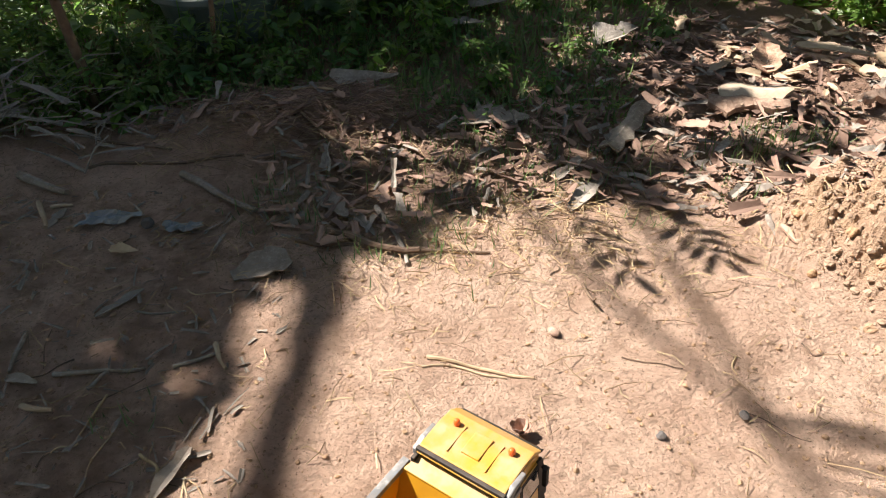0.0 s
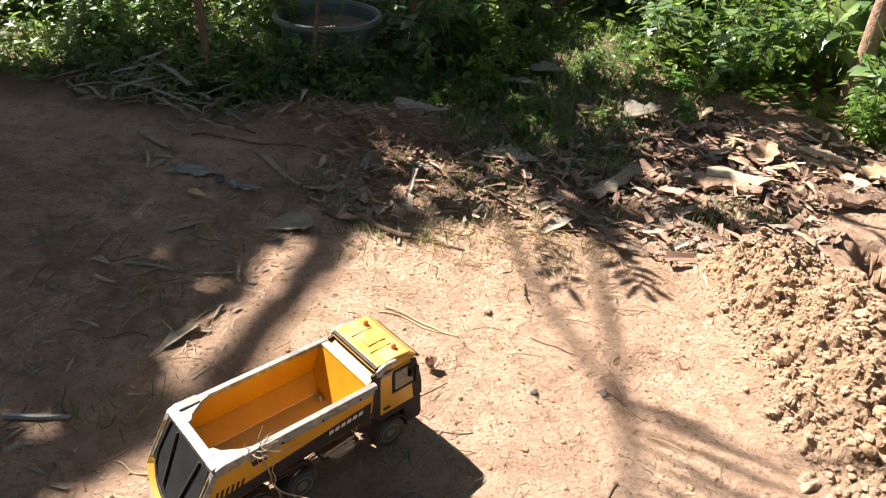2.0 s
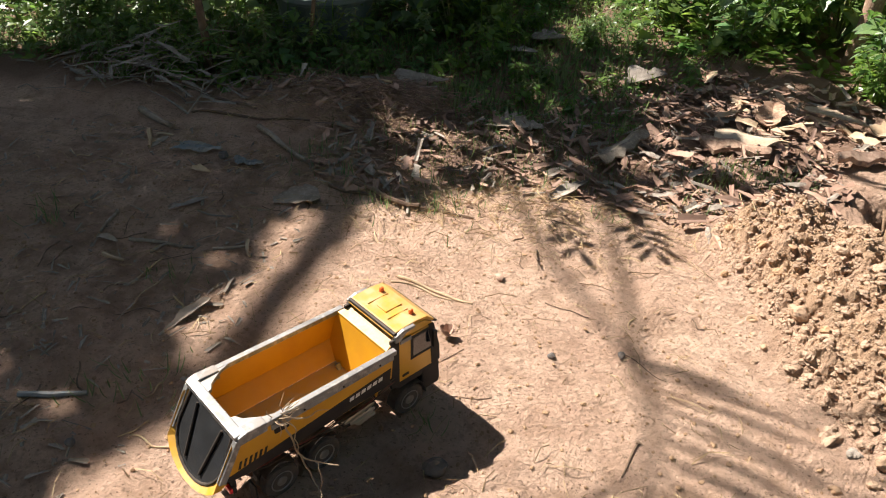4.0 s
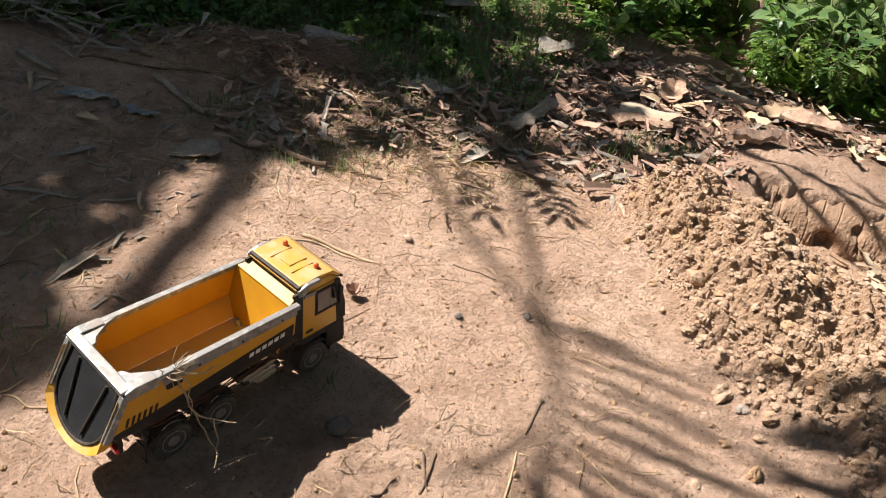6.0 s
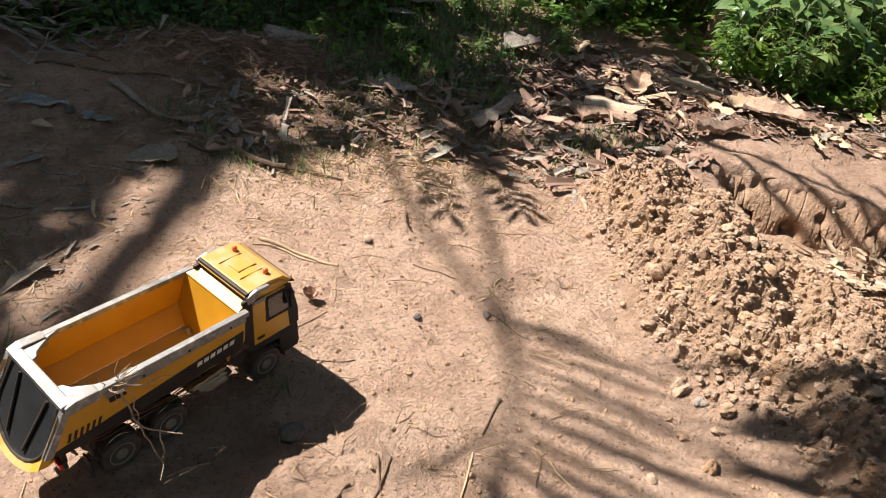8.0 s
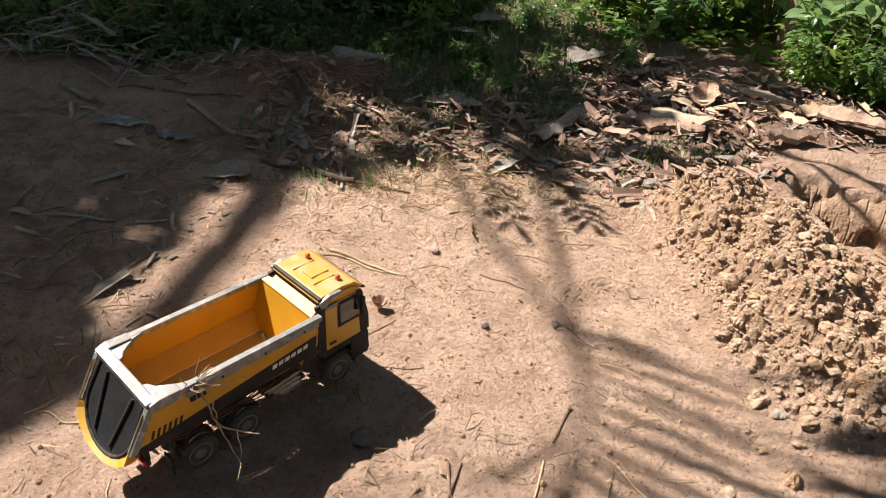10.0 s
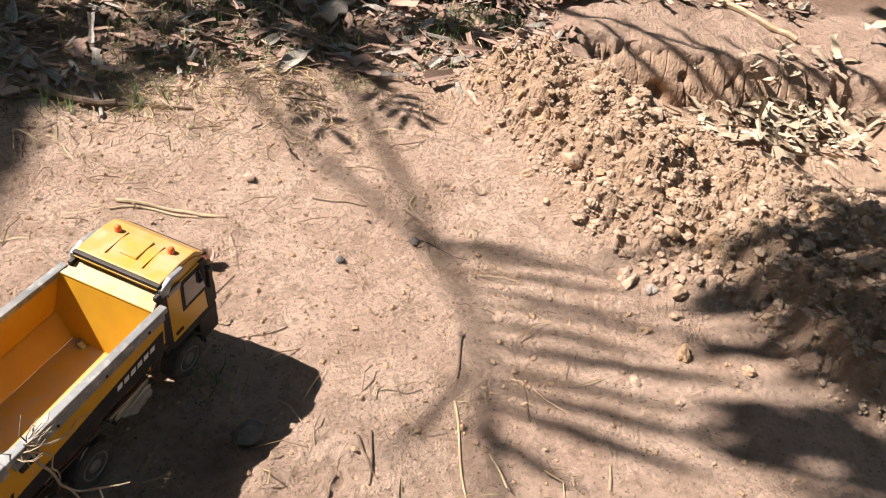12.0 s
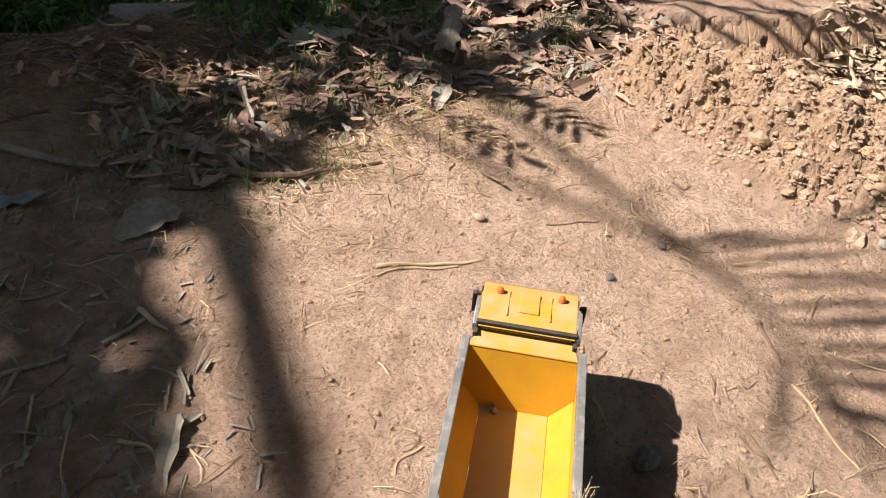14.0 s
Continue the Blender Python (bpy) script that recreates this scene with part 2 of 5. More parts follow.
def heap(x, y):
    """The dug-out soil: 0 off the heap, about 1 on its ridge."""
    wob = 0.10 * vnoise(x, y, 0.22, 5) + 0.05 * vnoise(x, y, 0.08, 6)
    a = np.exp(-(near_line(x, y, 0.98, 1.55, 1.16, 1.10) / 0.19) ** 4 + wob) * 1.0
    b = np.exp(-(near_line(x, y, 1.16, 1.10, 1.50, 0.78) / 0.24) ** 4 + wob)
    c = np.exp(-(near_line(x, y, 1.42, 0.62, 1.75, 0.48) / 0.19) ** 4 + wob)
    d = np.exp(-(near_line(x, y, 1.30, 1.55, 1.62, 1.20) / 0.22) ** 4 + wob)          # crumbs spilt towards the cut face
    return np.clip(np.maximum(np.maximum(np.maximum(a, 0.9 * b), 0.95 * c), 0.45 * d), 0, 1.2)


def crumbs(x, y, size, seed):
    """Rounded lumps packed side by side, 0 between them to 1 on the largest."""
    u, v = x / size, y / size
    cx, cy = np.floor(u).astype(int), np.floor(v).astype(int)
    top = np.zeros(np.shape(u))
    for dx in (-1, 0, 1):
        for dy in (-1, 0, 1):
            jx, jy, tall = (lattice(cx + dx, cy + dy, seed + k) + 0.5 for k in (0, 1, 2))
            d = ((u - cx - dx - jx) ** 2 + (v - cy - dy - jy) ** 2) / (0.25 + 0.4 * tall) ** 2
            top = np.maximum(top, np.sqrt(np.clip(1 - d, 0, 1)) * (0.3 + 0.7 * tall))
    return top


def pit_amount(x, y):
    """How far a place lies inside the dug pit behind the heap, 0 to 1."""
    lip = 1.97 - 0.20 * (x - 1.35) + 0.03 * vnoise(x, y * 0 + 3, 0.10, 9) + 0.04 * vnoise(x, y * 0, 0.03, 8)
    face = step(lip - y, -0.005, 0.07)
    return face * step(x, 1.22, 1.36) * step(y, 1.02, 1.30) * step(-x, -2.6, -2.2)


def ground(x, y):
    """Height of the soil."""
    x, y = np.asarray(x, float), np.asarray(y, float)
    z = 0.020 * vnoise(x, y, 0.7, 1) + 0.016 * vnoise(x, y, 0.23, 2) + 0.017 * vnoise(x, y, 0.085, 3) + 0.008 * vnoise(x, y, 0.034, 4)
    hp = heap(x, y)
    pa = pit_amount(x, y)
    rough = np.clip(hp * 3.0 + 2.5 * pa * (1 - pa), 0, 1)
    z = z + hp * (0.12 + 0.08 * vnoise(x, y, 0.16, 11) + 0.05 * vnoise(x, y, 0.06, 12)) + rough * (0.030 * crumbs(x, y, 0.055, 121) * (0.5 + vnoise(x, y, 0.11, 124)) + 0.020 * crumbs(x, y, 0.027, 131) + 0.009 * crumbs(x, y, 0.015, 141))
    z = z - 0.15 * pa + 0.02 * pa * vnoise(x, y, 0.09, 14)
    litter = step(y + 0.25 * vnoise(x, y, 0.4, 21), 1.72, 2.05) * (1 - pa)
    z = z + litter * (0.012 + 0.03 * vnoise(x, y, 0.18, 22) + 0.012 * vnoise(x, y, 0.05, 23))
    z = z + 0.07 * np.exp(-(((x + 0.62) / 0.34) ** 2 + ((y - 2.22) / 0.16) ** 2))
    mound = np.exp(-(near_line(x, y, 0.20, 0.44, 0.36, 0.46) / 0.10) ** 4)
    z = z + mound * (0.012 + 0.014 * vnoise(x, y, 0.06, 41) + 0.007 * crumbs(x, y, 0.03, 151) + 0.006 * vnoise(x, y, 0.02, 42))
    rut = near_line(x, y, 0.27, 0.52, -0.2, 0.30)
    z = z - 0.006 * np.exp(-(rut / 0.03) ** 2)
    return z + 0.12 * step(np.hypot(x, y - 1), 3.5, 9.0) * vnoise(x, y, 2.5, 31)


TABLE_STEP = 0.008
FAR_TABLE = ground(*np.meshgrid(np.arange(-10, 10, 0.1), np.arange(-10, 10, 0.1)))
TABLE = ground(*np.meshgrid(np.arange(-3.2, 3.2, TABLE_STEP), np.arange(-0.6, 4.6, TABLE_STEP)))


def gz(x, y):
    """Height of the soil at one place, from a table near the clearing."""
    u, v = (x + 3.2) / TABLE_STEP, (y + 0.6) / TABLE_STEP
    if 0 <= u < TABLE.shape[1] - 1 and 0 <= v < TABLE.shape[0] - 1:
        return float(TABLE[int(v + 0.5), int(u + 0.5)])
    return float(FAR_TABLE[min(max(int((y + 10) / 0.1 + 0.5), 0), 199), min(max(int((x + 10) / 0.1 + 0.5), 0), 199)])


HEAP_TABLE = heap(*np.meshgrid(np.arange(-3.2, 3.2, TABLE_STEP), np.arange(-0.6, 4.6, TABLE_STEP)))
PIT_TABLE = pit_amount(*np.meshgrid(np.arange(-3.2, 3.2, TABLE_STEP), np.arange(-0.6, 4.6, TABLE_STEP)))


def at_table(table, x, y):
    return float(table[min(max(int((y + 0.6) / TABLE_STEP + 0.5), 0), table.shape[0] - 1), min(max(int((x + 3.2) / TABLE_STEP + 0.5), 0), table.shape[1] - 1)])


class Geo:
    """Collects vertices and faces of one mesh."""

    def __init__(self):
        self.v, self.f, self.n = [], [], 0

    def add(self, verts, faces):
        self.v.append(np.asarray(verts, float).reshape(-1, 3))
        self.f += [tuple(i + self.n for i in f) for f in faces]
        self.n += len(self.v[-1])

    def tube(self, pts, radii, sides=6):
        pts = [Vector(p) for p in pts]
        rows, faces = [], []
        for i, p in enumerate(pts):
            t = (pts[min(i + 1, len(pts) - 1)] - pts[max(i - 1, 0)]).normalized()
            a = t.cross(Vector((0.3, 0.2, 1) if abs(t.z) < 0.9 else (1, 0.1, 0))).normalized()
            b = t.cross(a)
            r = radii[i] if hasattr(radii, "__len__") else radii
            rows += [p + (a * math.cos(2 * math.pi * k / sides) + b * math.sin(2 * math.pi * k / sides)) * r for k in range(sides)]
        for i in range(len(pts) - 1):
            for k in range(sides):
                faces.append((i * sides + k, i * sides + (k + 1) % sides, (i + 1) * sides + (k + 1) % sides, (i + 1) * sides + k))
        faces += [tuple(range(sides))[::-1], tuple((len(pts) - 1) * sides + k for k in range(sides))]
        self.add([tuple(r) for r in rows], faces)

    def leaf(self, base, way, up, length, width, droop=0.25, fold=0.25, shape=(0.12, 0.75, 1.0, 0.62, 0.05), thick=0.0):
        way, up = Vector(way).normalized(), Vector(up)
        side = way.cross(up)
        side = side.normalized() if side.length > 1e-4 else Vector((1, 0, 0))
        up = side.cross(way)
        verts, faces, n = [], [], len(shape)
        for i, s in enumerate(shape):
            t = i / (n - 1)
            mid = Vector(base) + way * (length * t) - up * (droop * length * t * t)
            w = 0.5 * width * s
            verts += [mid - side * w + up * (fold * w), mid, mid + side * w + up * (fold * w)]
        for i in range(n - 1):
            a = 3 * i
            faces += [(a, a + 1, a + 4, a + 3), (a + 1, a + 2, a + 5, a + 4)]
        if thick:
            k = len(verts)
            verts += [v - up * thick for v in verts]
            faces += [tuple(j + k for j in reversed(f)) for f in faces]
            rim = [3 * i for i in range(n)] + [3 * n - 2] + [3 * i + 2 for i in reversed(range(n))] + [1]
            for a, b in zip(rim, rim[1:] + rim[:1]):
                faces.append((b, a, a + k, b + k))
        self.add([tuple(v) for v in verts], faces)

    def blob(self, centre, size, seed, rough=0.28, level=1, squash=0.75):
        verts, faces = BALLS[level]
        r = np.random.default_rng(seed)
        lump = (r.random((len(verts), 1)) - 0.5) * 2 * (1.0 if level == 1 else 0.25)
        if level > 1:
            for freq in (1.6, 2.3, 3.7, 5.5):
                lump = lump + np.sin(verts @ r.normal(0, freq, (3, 1)) + r.random() * 6.28) * 0.9 / freq ** 0.5
        v = verts * (1 + rough * lump)
        v = v * (r.random(3) * 0.5 + 0.75) * np.array([1, 1, squash]) * size
        a = r.random() * 6.28
        c, s = math.cos(a), math.sin(a)
        v = v @ np.array([[c, -s, 0], [s, c, 0], [0, 0, 1]]).T
        self.add(v + np.asarray(centre), faces)

    def mesh(self, name, mat, smooth=False):
        me = bpy.data.meshes.new(name)
        me.from_pydata(np.concatenate(self.v).tolist(), [], self.f)
        me.materials.append(mat)
        if smooth:
            me.polygons.foreach_set("use_smooth", [True] * len(me.polygons))
        me.update()
        return me


def ball(level):
    bm = bmesh.new()
    bmesh.ops.create_icosphere(bm, subdivisions=level, radius=1)
    v = np.array([tuple(p.co) for p in bm.verts])
    f = [tuple(p.index for p in q.verts) for q in bm.faces]
    bm.free()
    return v, f


BALLS = {1: ball(1), 2: ball(2), 3: ball(3)}


def part(name, bm, mat, parent, label="", smooth=False):
    """A bmesh or Geo or mesh as one mesh object under its thing."""
    if isinstance(bm, Geo):
        me = bm.mesh(name, mat, smooth)
    elif isinstance(bm, bpy.types.Mesh):
        me = bm
    else:
        me = bpy.data.meshes.new(name)
        bm.normal_update()
        bm.to_mesh(me)
        bm.free()
        me.materials.append(mat)
        if smooth:
            me.polygons.foreach_set("use_smooth", [True] * len(me.polygons))
    ob = new(name, me)
    ob.parent = parent
    if label:
        tagged(ob, label)
    return ob


def thing(name, geo, mat, at, label, category, group="", kind="", turn=0.0, smooth=False):
    """A top-level object of one mesh."""
    ob = new(name, geo if isinstance(geo, bpy.types.Mesh) else geo.mesh(name, mat, smooth))
    ob.matrix_basis = pose(*at, 0, 0, turn)
    return tagged(ob, label, category, group, kind)


def box(x0, x1, y0, y1, z0, z1, bevel=0.002, segments=2):
    bm = bmesh.new()
    bmesh.ops.create_cube(bm, size=1)
    for v in bm.verts:
        v.co = ((x0 + x1) / 2 + v.co.x * (x1 - x0), (y0 + y1) / 2 + v.co.y * (y1 - y0), (z0 + z1) / 2 + v.co.z * (z1 - z0))
    if bevel:
        bmesh.ops.bevel(bm, geom=bm.edges[:], offset=bevel, segments=segments, affect="EDGES", profile=0.6)
    return bm


def prism(outline, y0, y1, bevel=0.0015, axis="y"):
    """An outline in x and z, drawn out along y (or an outline in y and z along x)."""
    bm = bmesh.new()
    put = (lambda a, b, c: (a, c, b)) if axis == "y" else (lambda a, b, c: (c, a, b))
    one = [bm.verts.new(put(a, b, y0)) for a, b in outline]
    two = [bm.verts.new(put(a, b, y1)) for a, b in outline]
    n = len(outline)
    bm.faces.new(one)
    bm.faces.new(two[::-1])
    for i in range(n):
        bm.faces.new((one[(i + 1) % n], one[i], two[i], two[(i + 1) % n]))
    bmesh.ops.recalc_face_normals(bm, faces=bm.faces[:])
    if bevel:
        bmesh.ops.bevel(bm, geom=bm.edges[:], offset=bevel, segments=2, affect="EDGES", profile=0.6)
    return bm


def slab(corners, thick, bevel=0.001):
    """A plate: its corners in order, and its thickness against their normal."""
    bm = bmesh.new()
    p = [Vector(c) for c in corners]
    n = (p[1] - p[0]).cross(p[2] - p[0]).normalized() * thick
    a, b = [bm.verts.new(q) for q in p], [bm.verts.new(q - n) for q in p]
    k = len(p)
    bm.faces.new(a)
    bm.faces.new(b[::-1])
    for i in range(k):
        bm.faces.new((a[(i + 1) % k], a[i], b[i], b[(i + 1) % k]))
    bmesh.ops.recalc_face_normals(bm, faces=bm.faces[:])
    if bevel:
        bmesh.ops.bevel(bm, geom=bm.edges[:], offset=bevel, segments=1, affect="EDGES")
    return bm


def lathe(profile, steps=28):
    """Rings of (radius, y) turned about the y axis."""
    bm = bmesh.new()
    rows = [[bm.verts.new((r * math.cos(2 * math.pi * k / steps), y, r * math.sin(2 * math.pi * k / steps))) for k in range(steps)] for r, y in profile]
    for a, b in zip(rows, rows[1:]):
        for k in range(steps):
            bm.faces.new((a[k], a[(k + 1) % steps], b[(k + 1) % steps], b[k]))
    bm.faces.new(rows[0])
    bm.faces.new(rows[-1][::-1])
    bmesh.ops.recalc_face_normals(bm, faces=bm.faces[:])
    return bm


# ---------- ground ----------
def spaced(lo, hi, fine, first, last):
    inner = list(np.arange(lo, hi + fine / 2, fine))
    down, up, s = [], [], fine
    a, b = lo, hi
    while a > first or b < last:
        s *= 1.13
        a, b = a - s, b + s
        down.append(a)
        up.append(b)
    return np.array(down[::-1] + inner + up)


def build_ground():
    xs, ys = spaced(-1.1, 2.1, 0.0068, -60, 60), spaced(0.2, 2.2, 0.0068, -60, 60)
    X, Y = np.meshgrid(xs, ys)
    Z = ground(X, Y)
    nx, ny = len(xs), len(ys)
    idx = np.arange(nx * ny).reshape(ny, nx)
    quads = np.stack([idx[:-1, :-1], idx[:-1, 1:], idx[1:, 1:], idx[1:, :-1]], -1).reshape(-1, 4)
    me = bpy.data.meshes.new("ground")
    me.from_pydata(np.stack([X, Y, Z], -1).reshape(-1, 3).tolist(), [], quads.tolist())
    me.materials.append(M_SOIL)
    loose = (heap(X, Y) > 0.15) | (pit_amount(X, Y) > 0.05)
    me.polygons.foreach_set("use_smooth", (~loose[:-1, :-1]).ravel())
    # Darker soil: humus under the litter, noisy patches at the left, two mounds.
    soil = {"dug": 0.95 * np.clip(heap(X, Y) * 1.6 + 0.5 * pit_amount(X, Y), 0, 1) * (0.8 + 0.5 * vnoise(X, Y, 0.07, 71)),
            "dark_soil": 0.85 * step(Y + 0.3 * vnoise(X, Y, 0.3, 72) + 0.15 * vnoise(X, Y, 0.08, 73) + 0.35 * step(-X, 0.3, 0.8) * -1, 1.66, 1.95) * (1 - pit_amount(X, Y)) * (1 - np.clip(heap(X, Y) * 2, 0, 1)) * (1 - 0.75 * step(X, 1.12, 1.28) * step(-Y, -2.3, -2.18))
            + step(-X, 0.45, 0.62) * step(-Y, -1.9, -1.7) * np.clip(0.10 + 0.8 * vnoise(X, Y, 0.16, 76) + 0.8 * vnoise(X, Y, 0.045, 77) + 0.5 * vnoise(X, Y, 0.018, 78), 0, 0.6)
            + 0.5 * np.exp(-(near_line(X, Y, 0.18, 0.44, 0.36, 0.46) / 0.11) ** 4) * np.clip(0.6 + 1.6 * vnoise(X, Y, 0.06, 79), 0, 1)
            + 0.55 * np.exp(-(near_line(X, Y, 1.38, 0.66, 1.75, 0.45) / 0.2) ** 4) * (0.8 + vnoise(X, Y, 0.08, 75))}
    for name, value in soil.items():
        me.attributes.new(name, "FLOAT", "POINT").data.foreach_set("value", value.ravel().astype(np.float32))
    return tagged(new("ground", me), "bare trodden sandy soil with a dug pit and heap", "ground", kind="structure")


build_ground()


# ---------- the toy dump truck ----------
def wheel_meshes():
    prof = [(0.020, -0.011), (0.031, -0.0125), (0.0365, -0.0115), (0.0395, -0.008), (0.0400, 0.0), (0.0395, 0.008), (0.0365, 0.0115), (0.031, 0.0125),
            (0.020, 0.011)]
    tyre = lathe(prof, 36)
    # tread blocks: pull every other rib of the running surface inwards
    for v in tyre.verts:
        r = math.hypot(v.co.x, v.co.z)
        if r > 0.037 and int(round(math.atan2(v.co.z, v.co.x) / (2 * math.pi / 36))) % 2:
            v.co.x *= 0.965
            v.co.z *= 0.965
    rim = lathe([(0.004, -0.006), (0.0235, -0.006), (0.0245, -0.0128), (0.0225, -0.0128), (0.0205, -0.0085), (0.013, -0.0075), (0.011, -0.0125), (0.006, -0.0135),
                 (0.001, -0.0135)], 24)
    made = []
    for name, bm, mat in (("tyre", tyre, M_RUBBER), ("rim", rim, M_RIM)):
        me = bpy.data.meshes.new(name)
        bm.to_mesh(me)
        bm.free()
        me.materials.append(mat)
        made.append(me)
    bolt = lathe([(0.0016, -0.0105), (0.0016, -0.0078)], 6)
    me = bpy.data.meshes.new("bolt")
    bolt.to_mesh(me)
    bolt.free()
    me.materials.append(M_BLACK)
    return made + [me]


def build_truck(at, heading):
    truck = new("toy_dump_truck")
    truck.matrix_basis = pose(*at, 0, 0, heading)
    tagged(truck, "dusty yellow toy dump truck with grey bed rim on bare soil", "toy truck")
    tyre, rim, bolt = wheel_meshes()
    for x in (0.0, 0.100, 0.330):
        for side in (-1, 1):
            wheels = (0.074, 0.047) if x < 0.2 else (0.072,)
            for n, y in enumerate(wheels):
                w = part("wheel", tyre, None, truck)
                w.name = "wheel"
                w.matrix_basis = pose(x, side * y, 0.0395, 0, 0, 180 if side > 0 else 0)
                if n == 0:
                    r = part("rim", rim, None, w)
                    for k in range(6):
                        b = part("bolt", bolt, None, w)
                        b.matrix_basis = pose(0, 0, 0, 0, 60 * k, 0) @ pose(0.016, 0, 0)
        part("axle", lathe([(0.006, -0.07), (0.006, 0.07)], 10), M_CHASSIS, truck).matrix_basis = pose(x, 0, 0.0395)
    # chassis
    for s in (-1, 1):
        part("frame_rail", box(-0.09, 0.40, s * 0.026 - 0.006, s * 0.026 + 0.006, 0.055, 0.082), M_CHASSIS, truck)
        part("leaf_spring", prism([(-0.03, 0.055), (0.05, 0.066), (0.13, 0.055), (0.13, 0.061), (0.05, 0.073), (-0.03, 0.061)], s * 0.036, s * 0.042, 0), M_CHASSIS, truck)
        # mudguards over the rear axles and the front wheel arch
        for cx in (0.0, 0.100, 0.330):
            g = bmesh.new()
            rows = []
            reach = (45, 135) if cx < 0.2 else (-5, 178)
            for k in range(11):
                a = radians(reach[0] + (reach[1] - reach[0]) * k / 10)
                rows.append([g.verts.new((cx + r * math.cos(a), s * y, 0.0395 + r * math.sin(a))) for r, y in ((0.045, 0.060), (0.045, 0.085), (0.0475, 0.085), (0.0475, 0.060))])
            for a, b in zip(rows, rows[1:]):
                for k in range(4):
                    g.faces.new((a[k], a[(k + 1) % 4], b[(k + 1) % 4], b[k]))
            g.faces.new(rows[0]), g.faces.new(rows[-1][::-1])
            bmesh.ops.recalc_face_normals(g, faces=g.faces[:])
            part("mudguard", g, M_BLACK, truck)
        part("mud_flap", box(-0.057, -0.053, s * 0.072 - 0.013, s * 0.072 + 0.013, 0.022, 0.066, 0.001), M_BLACK, truck)
        # side locker and tank between the axles
        part("fuel_tank", box(0.155, 0.215, s * 0.050 - 0.014, s * 0.050 + 0.014, 0.062, 0.092, 0.006, 3), M_CHASSIS, truck)
        part("tank_strap", box(0.182, 0.187, s * 0.050 - 0.015, s * 0.050 + 0.015, 0.061, 0.093, 0.003), M_SILVER, truck)
    for x in (-0.04, 0.05, 0.15, 0.24):
        part("cross_member", box(x - 0.005, x + 0.005, -0.032, 0.032, 0.058, 0.078, 0.001), M_CHASSIS, truck)
    part("bed_subframe", box(-0.09, 0.24, -0.040, 0.040, 0.094, 0.114, 0.002), M_CHASSIS, truck)
    part("hoist_ram", lathe([(0.009, 0.0), (0.009, 0.05), (0.006, 0.05), (0.006, 0.075)], 14), M_SILVER, truck).matrix_basis = pose(0.225, 0, 0.062, 62, 0, 0)
    part("rear_bumper", box(-0.096, -0.088, -0.078, 0.078, 0.074, 0.094, 0.002), M_BLACK, truck)
    for s in (-1, 1):
        part("tail_light", box(-0.103, -0.096, s * 0.058 - 0.020, s * 0.058 + 0.020, 0.078, 0.091, 0.002), M_RED, truck, "red plastic tail lamp")
        part("tail_light_bracket", box(-0.096, -0.086, s * 0.058 - 0.017, s * 0.058 + 0.017, 0.086, 0.112, 0.001), M_BLACK, truck)
    part("tow_hook", lathe([(0.004, -0.006), (0.007, 0.0), (0.004, 0.006)], 12), M_CHASSIS, truck).matrix_basis = pose(-0.095, 0, 0.082)

    # tipping bed
    W, w2 = 0.094, 0.086
    zt, zf, zb = 0.222, 0.218, 0.118
    for s in (-1, 1):
        out = [(-0.070, zt), (0.278, zf), (0.272, 0.150), (0.20, 0.132), (-0.060, 0.128), (-0.122, 0.142)]
        bm = prism(out, s * (W - 0.004), s * W, 0.0008)
        side = part("bed_side", bm, M_BED, truck)
        # grey rim along the top, with its step at the tail corner
        part("rim_rail", prism([(-0.02, zt - 0.004), (0.284, zf - 0.006), (0.284, zf + 0.005), (-0.02, zt + 0.007)], s * (W - 0.009), s * (W + 0.004), 0.0015), M_SILVER, side,
             "scuffed silver-grey rim")
        part("rim_lip", box(-0.01, 0.276, s * (W + 0.002) - 0.002, s * (W + 0.002) + 0.002, zt - 0.020, zt - 0.006, 0.001), M_SILVER, side)
        part("rim_corner", prism([(-0.076, zt - 0.012), (-0.018, zt - 0.012), (-0.018, zt + 0.009), (-0.06, zt + 0.011), (-0.076, zt + 0.006)], s * (W - 0.017), s * (W + 0.005), 0.002),
             M_SILVER, side)
        part("corner_plate", slab([(-0.064, s * (W - 0.004), zt + 0.006), (0.004, s * (W - 0.004), zt + 0.006), (0.004, s * (W - 0.010), zt + 0.006), (-0.014, s * (W - 0.016), zt + 0.006), (-0.044, s * (W - 0.036), zt + 0.006),
                                   (-0.052, s * (W - 0.050), zt + 0.006), (-0.064, s * (W - 0.054), zt + 0.006)], 0.008 * -s, 0.001), M_SILVER, side)
        for k in range(3):
            part("rivet", lathe([(0.0022, -0.001), (0.0022, 0.001), (0.0012, 0.0016)], 10), M_BLACK, side).matrix_basis = pose(0.06 + 0.09 * k, s * (W + 0.0045), zt - 0.013, 0, 0, 0 if s > 0 else 180)
        # tail edge: grey post with yellow flange running down to the lip
        part("tail_post", prism([(-0.066, zt), (-0.080, zt), (-0.126, 0.142), (-0.112, 0.138)], s * (W - 0.008), s * (W + 0.004), 0.0015), M_SILVER, side)
        part("hinge_block", box(-0.005, 0.025, s * (W + 0.002) - 0.003, s * (W + 0.002) + 0.003, zt - 0.032, zt - 0.020, 0.001), M_BLACK, side)
        # lower skirt, ribs, stripes
        part("lower_skirt", prism([(-0.116, 0.1445), (0.271, 0.180), (0.266, 0.136), (-0.06, 0.126), (-0.10, 0.132)], s * (W - 0.003), s * (W + 0.0008), 0.0008), M_BLACK, side)
